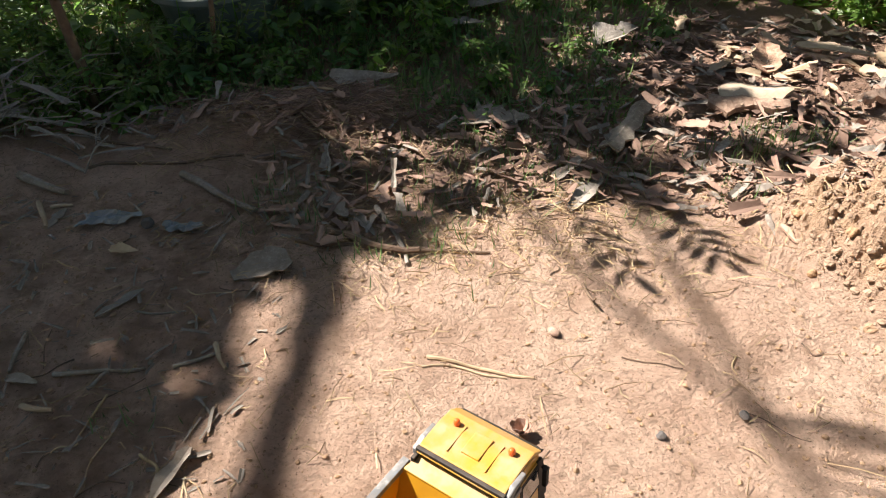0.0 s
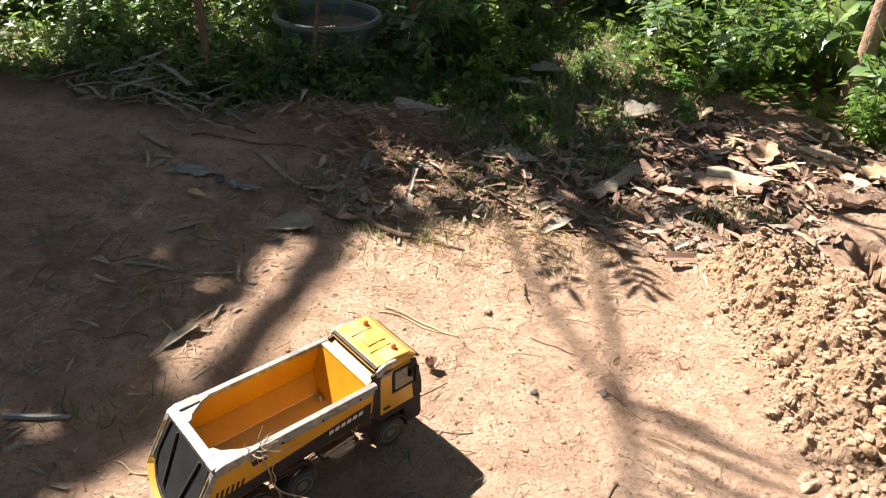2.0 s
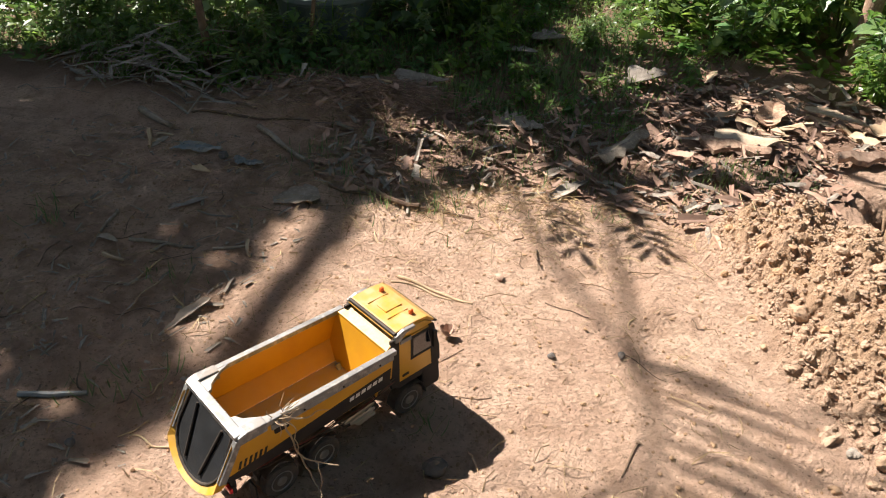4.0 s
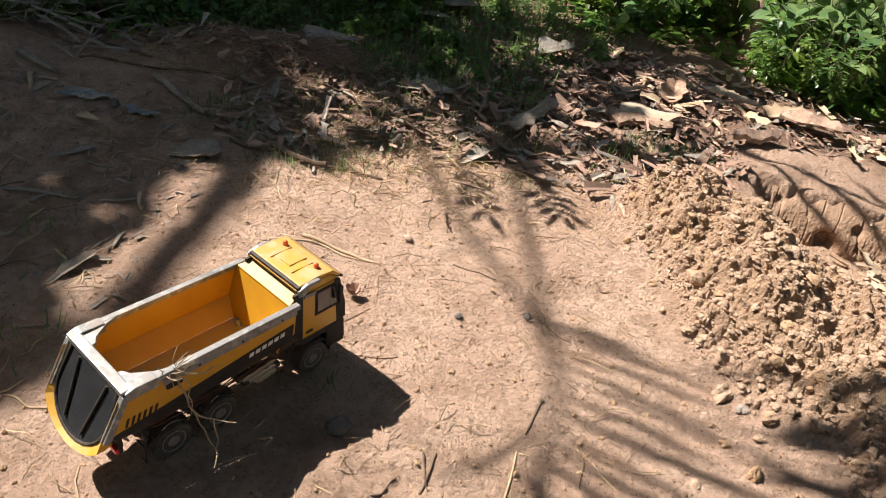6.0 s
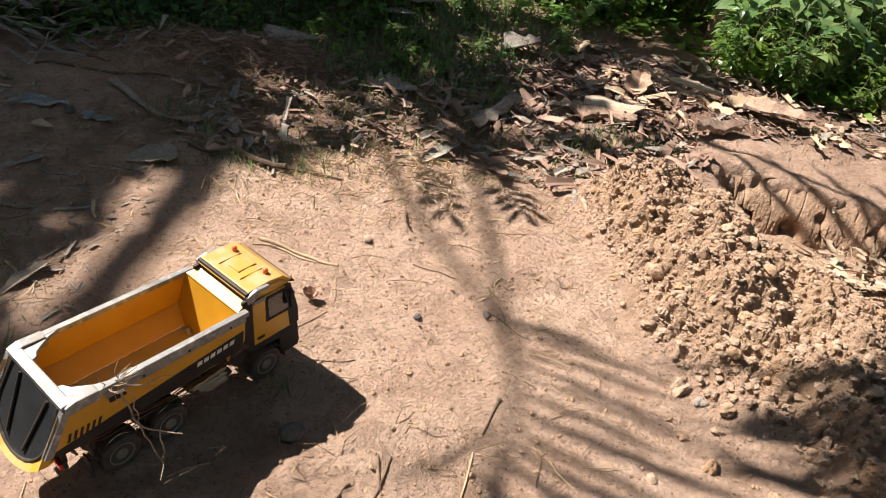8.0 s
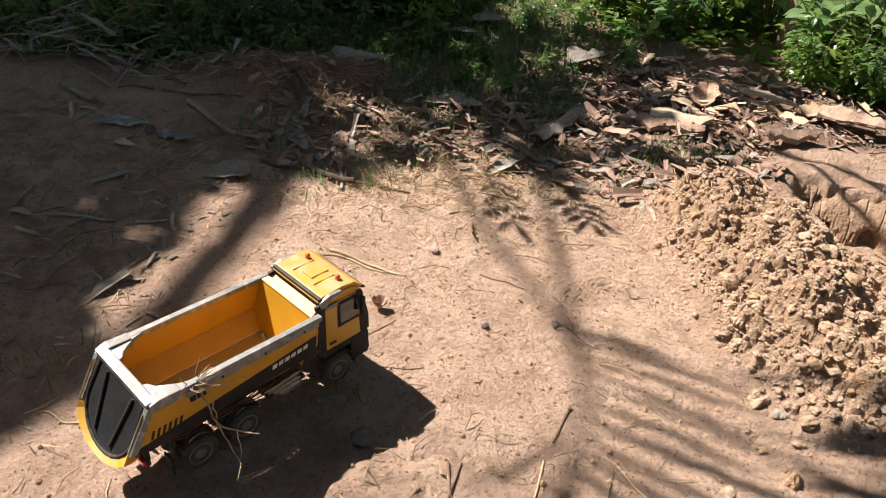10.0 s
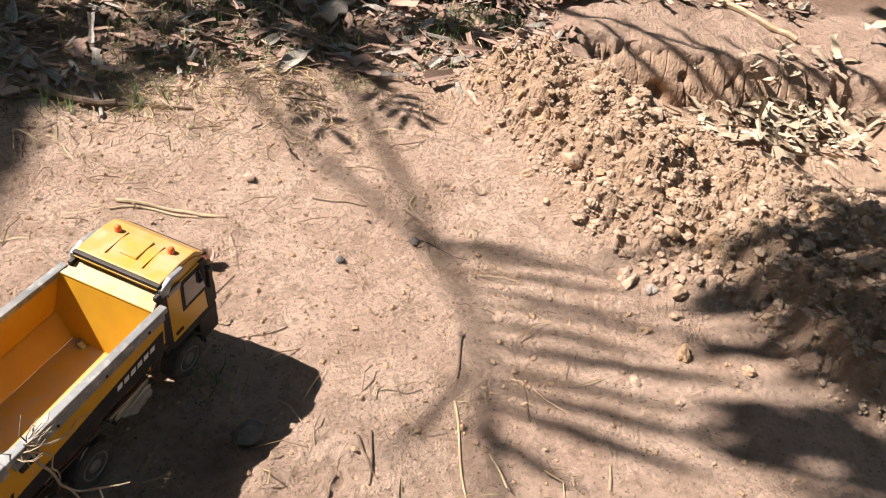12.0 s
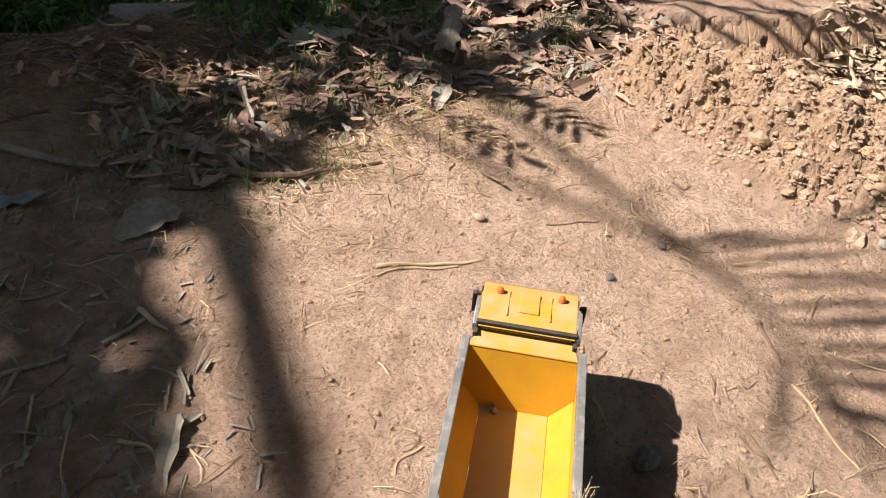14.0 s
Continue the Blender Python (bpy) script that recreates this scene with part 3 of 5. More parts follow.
        for k in range(4):
            wire = Geo()
            q = random.Random(k * 7 + s)
            wire.tube([(-0.07 + 0.045 * n, s * (W - 0.012 + q.uniform(-0.004, 0.006)), 0.112 + 0.006 * k - 0.018 * math.sin(math.pi * n / 8) + q.uniform(-0.005, 0.005)) for n in range(9)], 0.0013, 5)
            part("cable", wire, M_CABLE if k == 1 else M_CHASSIS, side)
        for k in range(6):
            x = -0.085 + 0.0105 * k
            part("warning_stripe", prism([(x, 0.150), (x + 0.005, 0.150), (x + 0.011, 0.168), (x + 0.006, 0.168)], s * W, s * (W + 0.0008), 0), M_BLACK, side)
        # the maker's lettering as plain bars on a dark plate
        part("name_plate", prism([(0.155, 0.152), (0.250, 0.160), (0.250, 0.176), (0.162, 0.168)], s * W, s * (W + 0.0016), 0), M_BLACK, side)
        for k in range(6):
            x = 0.163 + 0.0145 * k
            part("white_bar", prism([(x, 0.156 + 0.0012 * k), (x + 0.010, 0.1568 + 0.0012 * k), (x + 0.012, 0.166 + 0.0012 * k), (x + 0.002, 0.1652 + 0.0012 * k)], s * (W + 0.0016), s * (W + 0.0022), 0), M_WHITE, side)
    # floor with chamfered lower corners
    part("bed_floor", box(-0.105, 0.235, -0.055, 0.055, zb - 0.003, zb, 0.0008), M_BEDFLOOR, truck, "yellow bed floor filmed with grey dust")
    for s in (-1, 1):
        part("bed_chamfer", slab([(-0.105, s * 0.055, zb), (0.235, s * 0.055, zb), (0.245, s * 0.0895, zb + 0.034), (-0.105, s * 0.0895, zb + 0.034)][::s], 0.003, 0.0005), M_BED, truck)
    part("headboard", slab([(0.232, 0.0898, zb), (0.232, -0.0898, zb), (0.268, -0.0898, zf + 0.002), (0.268, 0.0898, zf + 0.002)], 0.004, 0.0008), M_BED, truck)
    part("cab_guard", slab([(0.266, -0.086, zf + 0.003), (0.306, -0.072, zf + 0.012), (0.306, 0.072, zf + 0.012), (0.266, 0.086, zf + 0.003)], 0.004, 0.001), M_YELLOW, truck)
    # tailgate: dark U-shaped panel with ribs in a yellow surround
    rim_bar = prism([(-0.060, zt - 0.006), (-0.080, zt - 0.006), (-0.080, zt + 0.009), (-0.060, zt + 0.009)], -W, W, 0.002)
    part("tail_rim_bar", rim_bar, M_SILVER, truck, "scuffed silver-grey rim")
    lean = lambda z: -0.074 - (zt - z) * 0.55                                        # noqa: E731
    half = [(0.090 * math.cos(radians(a)), 0.128 + 0.0 + 0.060 * (1 + math.sin(radians(a))) - 0.028) for a in range(-90, 1, 15)]
    u = [(y, z) for y, z in half] + [(0.084, zt - 0.004)]
    outline = [(-y, z) for y, z in reversed(u)] + u[1:]
    gate = bmesh.new()
    a = [gate.verts.new((lean(z), y * 0.93, z)) for y, z in outline]
    b = [gate.verts.new((lean(z) + 0.004, y * 0.93, z)) for y, z in outline]
    gate.faces.new(a), gate.faces.new(b[::-1])
    for i in range(len(a)):
        j = (i + 1) % len(a)
        gate.faces.new((a[j], a[i], b[i], b[j]))
    bmesh.ops.recalc_face_normals(gate, faces=gate.faces[:])
    tg = part("tailgate", gate, M_PANEL, truck, "smoky dark panel with two slanted ribs")
    seal = Geo()
    seal.tube([(lean(z) - 0.002, y * 0.93, z) for y, z in outline], 0.0028, 6)
    part("tailgate_seal", seal, M_BLACK, tg)
    for s in (-1, 1):
        rib = Geo()
        rib.tube([(lean(0.118) - 0.003, s * 0.028, 0.118), (lean(zt - 0.01) - 0.003, s * 0.046, zt - 0.01)][::1], 0.0026, 6)
        part("rib", rib, M_BLACK, tg)
    skin = bmesh.new()
    inner = [(y * 0.95, z) for y, z in outline]
    outer = []
    for y, z in outline:
        outer.append((max(-0.092, min(0.092, y * 1.18)), min(zt - 0.004, 0.094 + (z - 0.10) * 1.0)))
    # surround between the panel and the bed's outer edge
    n = len(inner)
    for dx in (0.0,):
        vi = [skin.verts.new((lean(z) + 0.001, y, z)) for y, z in inner]
        vo = [skin.verts.new((lean(z) - 0.010, y, z)) for y, z in outer]
        vb = [skin.verts.new((lean(z) + 0.006, y, z - 0.002)) for y, z in outer]
        for i in range(n - 1):
            skin.faces.new((vi[i], vi[i + 1], vo[i + 1], vo[i]))
            skin.faces.new((vo[i], vo[i + 1], vb[i + 1], vb[i]))
    bmesh.ops.recalc_face_normals(skin, faces=skin.faces[:])
    part("tail_surround", skin, M_YELLOW, truck)
    part("tail_lip", prism([(-0.140, 0.100), (-0.118, 0.094), (-0.100, 0.100), (-0.112, 0.108), (-0.138, 0.105)], -0.070, 0.070, 0.002), M_YELLOW, truck)

    # cab
    side = [(0.288, 0.098), (0.290, 0.205), (0.300, 0.238), (0.318, 0.246), (0.378, 0.240), (0.398, 0.226), (0.414, 0.150), (0.417, 0.098)]
    cab = part("cab", prism(side, -0.078, 0.078, 0.005), M_YELLOW, truck)
    part("roof", prism([(0.290, 0.240), (0.300, 0.249), (0.350, 0.2515), (0.384, 0.247), (0.406, 0.228), (0.398, 0.226), (0.378, 0.241), (0.318, 0.2465)], -0.077, 0.077, 0.002), M_YELLOW, cab)
    for y in (-0.034, 0.034):
        part("roof_groove", box(0.312, 0.366, y - 0.001, y + 0.001, 0.2480, 0.2520, 0.0005), M_YELLOW, cab)
    part("roof_panel", box(0.322, 0.366, -0.016, 0.016, 0.2490, 0.2530, 0.0018, 3), M_YELLOW, cab)
    part("roof_bar", box(0.292, 0.300, -0.079, 0.079, 0.236, 0.2485, 0.002), M_BLACK, cab)
    for y in (-0.050, 0.050):
        b = part("beacon", lathe([(0.006, 0), (0.006, 0.003), (0.005, 0.009), (0.002, 0.011), (0.0005, 0.0112)], 14), M_ORANGE, cab, "orange beacon", True)
        b.matrix_basis = pose(0.362, y, 0.2495, 90)
    part("windscreen", slab([(0.4040, -0.068, 0.206), (0.4165, -0.070, 0.150), (0.4165, 0.070, 0.150), (0.4040, 0.068, 0.206)][::-1], 0.003), M_WINDOW, cab)
    part("sun_visor", prism([(0.398, 0.224), (0.414, 0.214), (0.416, 0.218), (0.402, 0.231)], -0.074, 0.074, 0.001), M_BLACK, cab)
    for s in (-1, 1):
        door = part("door", prism([(0.298, 0.104), (0.300, 0.222), (0.386, 0.222), (0.402, 0.150), (0.404, 0.104)], s * 0.078, s * 0.0805, 0.0012), M_YELLOW, cab)
        part("door_window", prism([(0.341, 0.160), (0.341, 0.212), (0.384, 0.212), (0.396, 0.160)], s * 0.0805, s * 0.0818, 0.0015), M_WINDOW, door)
        part("vent_window", prism([(0.306, 0.214), (0.336, 0.214), (0.336, 0.224), (0.306, 0.224)], s * 0.079, s * 0.083, 0.001), M_SILVER, door)
        part("door_handle", box(0.312, 0.330, s * 0.081 - 0.0015, s * 0.081 + 0.002, 0.118, 0.124, 0.001), M_BLACK, door)
        part("rear_pillar", box(0.282, 0.305, s * 0.078 - 0.003, s * 0.078 + 0.004, 0.098, 0.234, 0.002), M_BLACK, cab)
        part("door_sill", box(0.298, 0.416, s * 0.078 - 0.003, s * 0.078 + 0.004, 0.090, 0.108, 0.002), M_BLACK, cab)
        part("front_pillar", prism([(0.396, 0.108), (0.386, 0.224), (0.400, 0.222), (0.418, 0.150), (0.420, 0.108)], s * 0.077, s * 0.0818, 0.001), M_BLACK, cab)
        part("window_frame", prism([(0.335, 0.153), (0.335, 0.219), (0.389, 0.219), (0.402, 0.153)], s * 0.0795, s * 0.0812, 0.001), M_BLACK, door)
        part("roof_edge", prism([(0.292, 0.226), (0.292, 0.243), (0.315, 0.250), (0.345, 0.249), (0.345, 0.242), (0.32, 0.240), (0.306, 0.226)], s * 0.076, s * 0.085, 0.002), M_SILVER, cab)
        part("mirror_arm", box(0.392, 0.398, s * 0.088 - 0.008, s * 0.088 + 0.004, 0.205, 0.210, 0.001), M_BLACK, cab)
        part("mirror", box(0.388, 0.398, s * 0.092 - 0.004, s * 0.092 + 0.004, 0.168, 0.212, 0.002), M_BLACK, cab)
        part("headlight", box(0.418, 0.426, s * 0.058 - 0.016, s * 0.058 + 0.016, 0.064, 0.082, 0.003), M_WHITE, truck)
        part("cab_step", box(0.368, 0.418, s * 0.074 - 0.008, s * 0.074 + 0.008, 0.040, 0.102, 0.003), M_BLACK, truck)
    for k in range(3):
        strip = Geo()
        strip.leaf((0.150 + 0.012 * k, -0.092 - 0.002 * k, 0.098 - 0.007 * k), (1, 0.02, 0.10 - 0.05 * k), (0.1, -0.6, 0.8), 0.080 - 0.014 * k, 0.010 + 0.002 * k, 0.05, 0.3, (0.4, 1.0, 0.7, 0.9, 0.5, 0.8, 0.3), 0.001)
        part("torn_strip", strip, M_HUSK, truck, "pale torn strip hanging at the side")
    part("tank_bracket", box(0.150, 0.240, -0.090, -0.060, 0.080, 0.090, 0.002), M_CHASSIS, truck)
    part("front_bumper", prism([(0.366, 0.060), (0.372, 0.100), (0.419, 0.100), (0.424, 0.046), (0.412, 0.036), (0.396, 0.036)], -0.079, 0.079, 0.003), M_BLACK, truck)
    part("grille", box(0.412, 0.420, -0.055, 0.055, 0.106, 0.140, 0.002), M_BLACK, cab)
    part("air_filter", lathe([(0.010, -0.03), (0.012, -0.028), (0.012, 0.028), (0.010, 0.03)], 16), M_CHASSIS, truck).matrix_basis = pose(0.268, 0, 0.120)
    return truck


TRUCK_AT, TRUCK_TURN = (-0.190, 0.418), 57.0
TRUCK_UP = max(gz(TRUCK_AT[0] + u * math.cos(radians(TRUCK_TURN)) - v * math.sin(radians(TRUCK_TURN)), TRUCK_AT[1] + u * math.sin(radians(TRUCK_TURN)) + v * math.cos(radians(TRUCK_TURN)))
               for u in (0.0, 0.05, 0.10, 0.33) for v in (-0.07, 0.07)) - 0.002
build_truck((*TRUCK_AT, TRUCK_UP), TRUCK_TURN)
TRUCK = pose(*TRUCK_AT, TRUCK_UP, 0, 0, TRUCK_TURN)


def build_root():
    """The dry root caught on the bed's rim, hanging down over the rear wheels."""
    g = Geo()
    r = random.Random(4)
    start = Vector((0.012, -0.100, 0.224))

    def strand(p, way, n, rad, wild):
        p, way = Vector(p), Vector(way)
        pts = [p.copy()]
        for _ in range(n):
            way = (way + Vector([r.uniform(-wild, wild) for _ in range(3)])).normalized()
            p = p + way * 0.013
            p.y = min(p.y, -0.0995 if p.z < 0.225 else -0.08)
            p.z = max(p.z, 0.004)
            pts.append(p.copy())
        g.tube([tuple(q) for q in pts], [rad * (1 - 0.6 * i / n) for i in range(n + 1)], 5)
        return pts
    a = strand(start, (0.25, -0.25, -0.9), 12, 0.0024, 0.45)
    strand(start, (-0.2, -0.2, -0.9), 11, 0.0018, 0.5)
    strand(start, (0.95, -0.3, -0.25), 9, 0.0020, 0.25)
    strand(a[6], (0.5, -0.2, -0.9), 9, 0.0015, 0.5)
    strand(a[9], (-0.3, -0.3, -0.9), 6, 0.0013, 0.6)
    for _ in range(16):
        strand(start + Vector((r.uniform(-0.016, 0.016), 0.004, r.uniform(-0.004, 0.01))), (r.uniform(-1, 1), r.uniform(-1, 0.2), r.uniform(-0.4, 0.8)), 3, 0.0011, 0.9)
    ob = new("dry_root", g.mesh("dry_root", M_ROOT))
    ob.matrix_basis = TRUCK
    tagged(ob, "tangled dry pale root hanging over the truck's grey rim", "root")


build_root()


# ---------- soil heap: clods ----------
def build_clods():
    r = np.random.default_rng(3)
    small, placed, tries = Geo(), 0, 0
    while placed < 9000 and tries < 90000:
        tries += 1
        x, y = r.uniform(0.62, 2.1), r.uniform(0.35, 1.75)
        hv = at_table(HEAP_TABLE, x, y)
        if r.random() > (0.12 if hv < 0.03 and x < 0.72 else 0.12 if hv < 0.15 else 1.0) or (hv < 0.02 and x < 1.3):
            continue
        s = 0.0025 + 0.0085 * r.random() ** 3.5
        small.blob((x, y, gz(x, y) + 0.1 * s), s, int(r.integers(1 << 30)), 0.38, 1 if s < 0.006 else 2, 0.65)
        placed += 1
    tagged(new("soil_clods", small.mesh("soil_clods", M_CLOD)), "loose pale brown clods of dug soil on the heap", "soil", kind="stuff")
    # clods large enough to lift one by one
    spots = [(0.979, 0.839, 0.030), (1.015, 0.790, 0.020), (1.008, 0.611, 0.027), (0.885, 0.560, 0.012), (1.07, 0.77, 0.022), (0.965, 0.69, 0.013), (0.93, 1.16, 0.024),
             (1.02, 1.44, 0.030), (1.13, 1.00, 0.034), (1.09, 0.90, 0.020), (1.18, 0.86, 0.018), (1.00, 1.27, 0.018), (0.90, 1.33, 0.016), (1.12, 1.28, 0.020), (1.22, 0.66, 0.022),
             (1.30, 0.58, 0.024), (1.12, 0.55, 0.016), (1.38, 0.47, 0.028), (1.28, 0.92, 0.022), (0.86, 1.42, 0.014), (1.04, 0.71, 0.015), (0.78, 1.38, 0.013), (0.95, 0.50, 0.008),
             (1.45, 0.70, 0.026), (1.36, 0.80, 0.022), (0.84, 1.20, 0.015), (1.19, 1.13, 0.022), (0.94, 1.02, 0.017), (0.86, 1.09, 0.013), (1.25, 1.24, 0.018)]
    for k, (x, y, s) in enumerate(spots):
        g = Geo()
        s *= 0.8
        g.blob((0, 0, 0), s, 100 + k, 0.24, 3, 0.75)
        pale = k in (1,)
        thing("soil_clod", g, M_GREY if pale else M_CLOD, (x, y, gz(x, y) + 0.12 * s), "pale grey lump of dry clay on the heap" if pale else "rounded brown lump of dry soil on the heap",
              "clod", "soil lumps on the heap")
    r = np.random.default_rng(8)
    for k in range(60):
        x, y = r.uniform(0.74, 1.7), r.uniform(0.4, 1.6)
        if at_table(HEAP_TABLE, x, y) < 0.3:
            continue
        s = 0.008 + 0.010 * r.random()
        g = Geo()
        g.blob((0, 0, 0), s, 300 + k, 0.25, 2, 0.7)
        thing("soil_clod", g, M_CLOD, (x, y, gz(x, y) + 0.05 * s), "rounded brown lump of dry soil on the heap", "clod", "soil lumps on the heap")
    # stones and crumbs on the open soil
    stones = [(0.155, 0.512, 0.026, M_STONE, "dark grey angular stone lying on sandy soil"), (0.345, 0.921, 0.009, M_STONE, "small dark pebble on sandy soil"),
              (0.514, 0.972, 0.010, M_STONE, "small dark pebble on sandy soil"), (0.16, 1.205, 0.015, M_BARK, "brown crumb of dry bark on soil"),
              (0.564, 0.697, 0.006, M_STEM, "dark stub of a buried twig"), (-0.42, 0.60, 0.010, M_STONE, "small dark pebble on sandy soil"),
              (-0.60, 0.36, 0.012, M_STONE, "small dark pebble on sandy soil"), (-0.93, 1.62, 0.016, M_STONE, "small dark pebble on sandy soil")]
    for k, (x, y, s, mat, label) in enumerate(stones):
        g = Geo()
        g.blob((0, 0, 0), s, 500 + k, 0.14, 2, 0.75)
        thing("stone" if mat is M_STONE else "crumb", g, mat, (x, y, gz(x, y) + 0.4 * s), label, "stone" if mat is M_STONE else "debris")
    grit = Geo()
    for _ in range(6000):
        x, y = r.uniform(-1.6, 1.1), r.uniform(0.15, 1.8)
        s = 0.0014 + 0.0050 * r.random() ** 4
        grit.blob((x, y, gz(x, y) + 0.2 * s), s, int(r.integers(1 << 30)), 0.3, 1)
    tagged(new("grit", grit.mesh("grit", M_CLOD)), "fine grit and crumbs scattered on the soil", "grit", kind="stuff")


build_clods()


def build_bank():
    """The cut face of the pit: bare earth scored by tools, with hollows."""
    nu, nv = 300, 50
    u, v = np.meshgrid(np.linspace(0, 1, nu), np.linspace(0, 1, nv))
    x = 1.33 + 0.74 * u
    lip = 1.985 - 0.20 * (x - 1.35) + 0.02 * vnoise(x, x * 0 + 3, 0.10, 9)
    groove = 1 - np.abs(vnoise(x + 0.05 * v, v * 0.020, 0.026, 81))
    score = 0.045 * groove ** 36 * np.clip(0.5 + 1.6 * vnoise(x, v * 0.2, 0.05, 85), 0.0, 1) + 0.005 * np.abs(vnoise(x + 0.04 * v, v * 0.06, 0.009, 82))
    lumps = 0.012 * vnoise(x, v * 0.2, 0.12, 83) + 0.006 * vnoise(x, v * 0.2, 0.015, 84) + 0.004 * vnoise(x, v * 0.12, 0.005, 86)
    hollow = sum(d * np.exp(-(((x - a) / w) ** 2 + ((v - b) * 0.2 / w) ** 2)) for a, b, d, w in ((1.39, 0.14, 0.07, 0.020), (1.46, 0.18, 0.07, 0.022), (1.53, 0.80, 0.11, 0.026), (1.62, 0.50, 0.06, 0.014),
                                                                                            (1.36, 0.35, 0.03, 0.014)))
    slope = 0.15 * v + 0.02 * np.sin(math.pi * v)
    y = lip - slope + (score + hollow) * np.clip(v * 8, 0, 1) * np.clip((1 - u) * 6, 0, 1) + lumps * v
    z = 0.004 - 0.175 * v ** 1.25 - 0.010 * np.exp(-((u - 1) / 0.1) ** 2) + 0.0 * x
    idx = np.arange(nu * nv).reshape(nv, nu)
    quads = np.stack([idx[1:, :-1], idx[1:, 1:], idx[:-1, 1:], idx[:-1, :-1]], -1).reshape(-1, 4)
    me = bpy.data.meshes.new("bank")
    me.from_pydata(np.stack([x, y, z], -1).reshape(-1, 3).tolist(), [], quads.tolist())
    me.materials.append(M_BANK)
    tagged(new("bank", me), "cut earth face of the pit scored by tools", "bank", kind="structure")


build_bank()
thing_leafclod = Geo()
for k in range(7):
    thing_leafclod.leaf((0, 0, 0.004), (math.cos(k * 0.9), math.sin(k * 0.9), 0.55 + 0.2 * (k % 3)), (0, 0, 1), 0.030, 0.020, -0.3, 0.5, (0.3, 0.9, 1, 0.5), 0.001)
thing("crumpled_leaf", thing_leafclod, M_LITTER, (0.075, 0.932, gz(0.075, 0.932)), "crumpled brown dry leaf ball on soil", "leaf")


# ---------- litter, bark and sticks ----------
def stick(a, b, rad, label, mat=M_STEM, name="stick", bend=0.02, lift=0.0, sides=7, seed=1):
    r = random.Random(seed)
    pts, n = [], 8
    wob = [r.uniform(-1, 1) for _ in range(3)]
    cx, cy = (a[0] + b[0]) / 2, (a[1] + b[1]) / 2
    for i in range(n + 1):
        t = i / n
        x, y = a[0] + (b[0] - a[0]) * t, a[1] + (b[1] - a[1]) * t
        s = bend * (math.sin(math.pi * t) * wob[0] + 0.4 * math.sin(2 * math.pi * t) * wob[1])
        dx, dy = b[0] - a[0], b[1] - a[1]
        q = math.hypot(dx, dy) or 1
        x, y = x - dy / q * s, y + dx / q * s
        pts.append((x - cx, y - cy, gz(x, y) + rad * 0.8 + lift * t))
    g = Geo()
    g.tube(pts, [rad * (1.05 - 0.35 * i / n) * (1 + 0.12 * r.uniform(-1, 1)) for i in range(n + 1)], sides)
    return thing(name, g, mat, (cx, cy, 0), label, "stick")


def sheet(at, turn, length, width, mat, label, name, category, curl=0.12, shape=(0.6, 1.0, 0.95, 0.7, 0.25), fold=0.35, thick=0.003, lift=0.006, droop=0.0):
    g = Geo()
    torn = np.random.default_rng(int(abs(at[0] * 731 + at[1] * 517)))
    fine = np.interp(np.linspace(0, len(shape) - 1, 10), range(len(shape)), shape) * (1 + 0.65 * (torn.random(10) - 0.5))
    shape = tuple(fine[:-1]) + (fine[-1] * torn.uniform(0.5, 1.0),)
    g.leaf((-length / 2, 0, 0.0), (1, 0, curl), (0, 0, 1), length, width, droop, fold, shape, thick)
    v = g.v[0]
    v[:, 2] += 0.010 * vnoise(v[:, 0] * 1.0 + at[0] * 7, v[:, 1] + at[1] * 5, 0.05, 77)
    v[:, 1] += 0.2 * width * vnoise(v[:, 0] + at[0] * 3, v[:, 1] * 0 + at[1], 0.06, 78)
    v[:, 2] -= v[:, 2].min()
    return thing(name, g, mat, (at[0], at[1], gz(*at) + lift - 0.006), label, category, turn=turn)


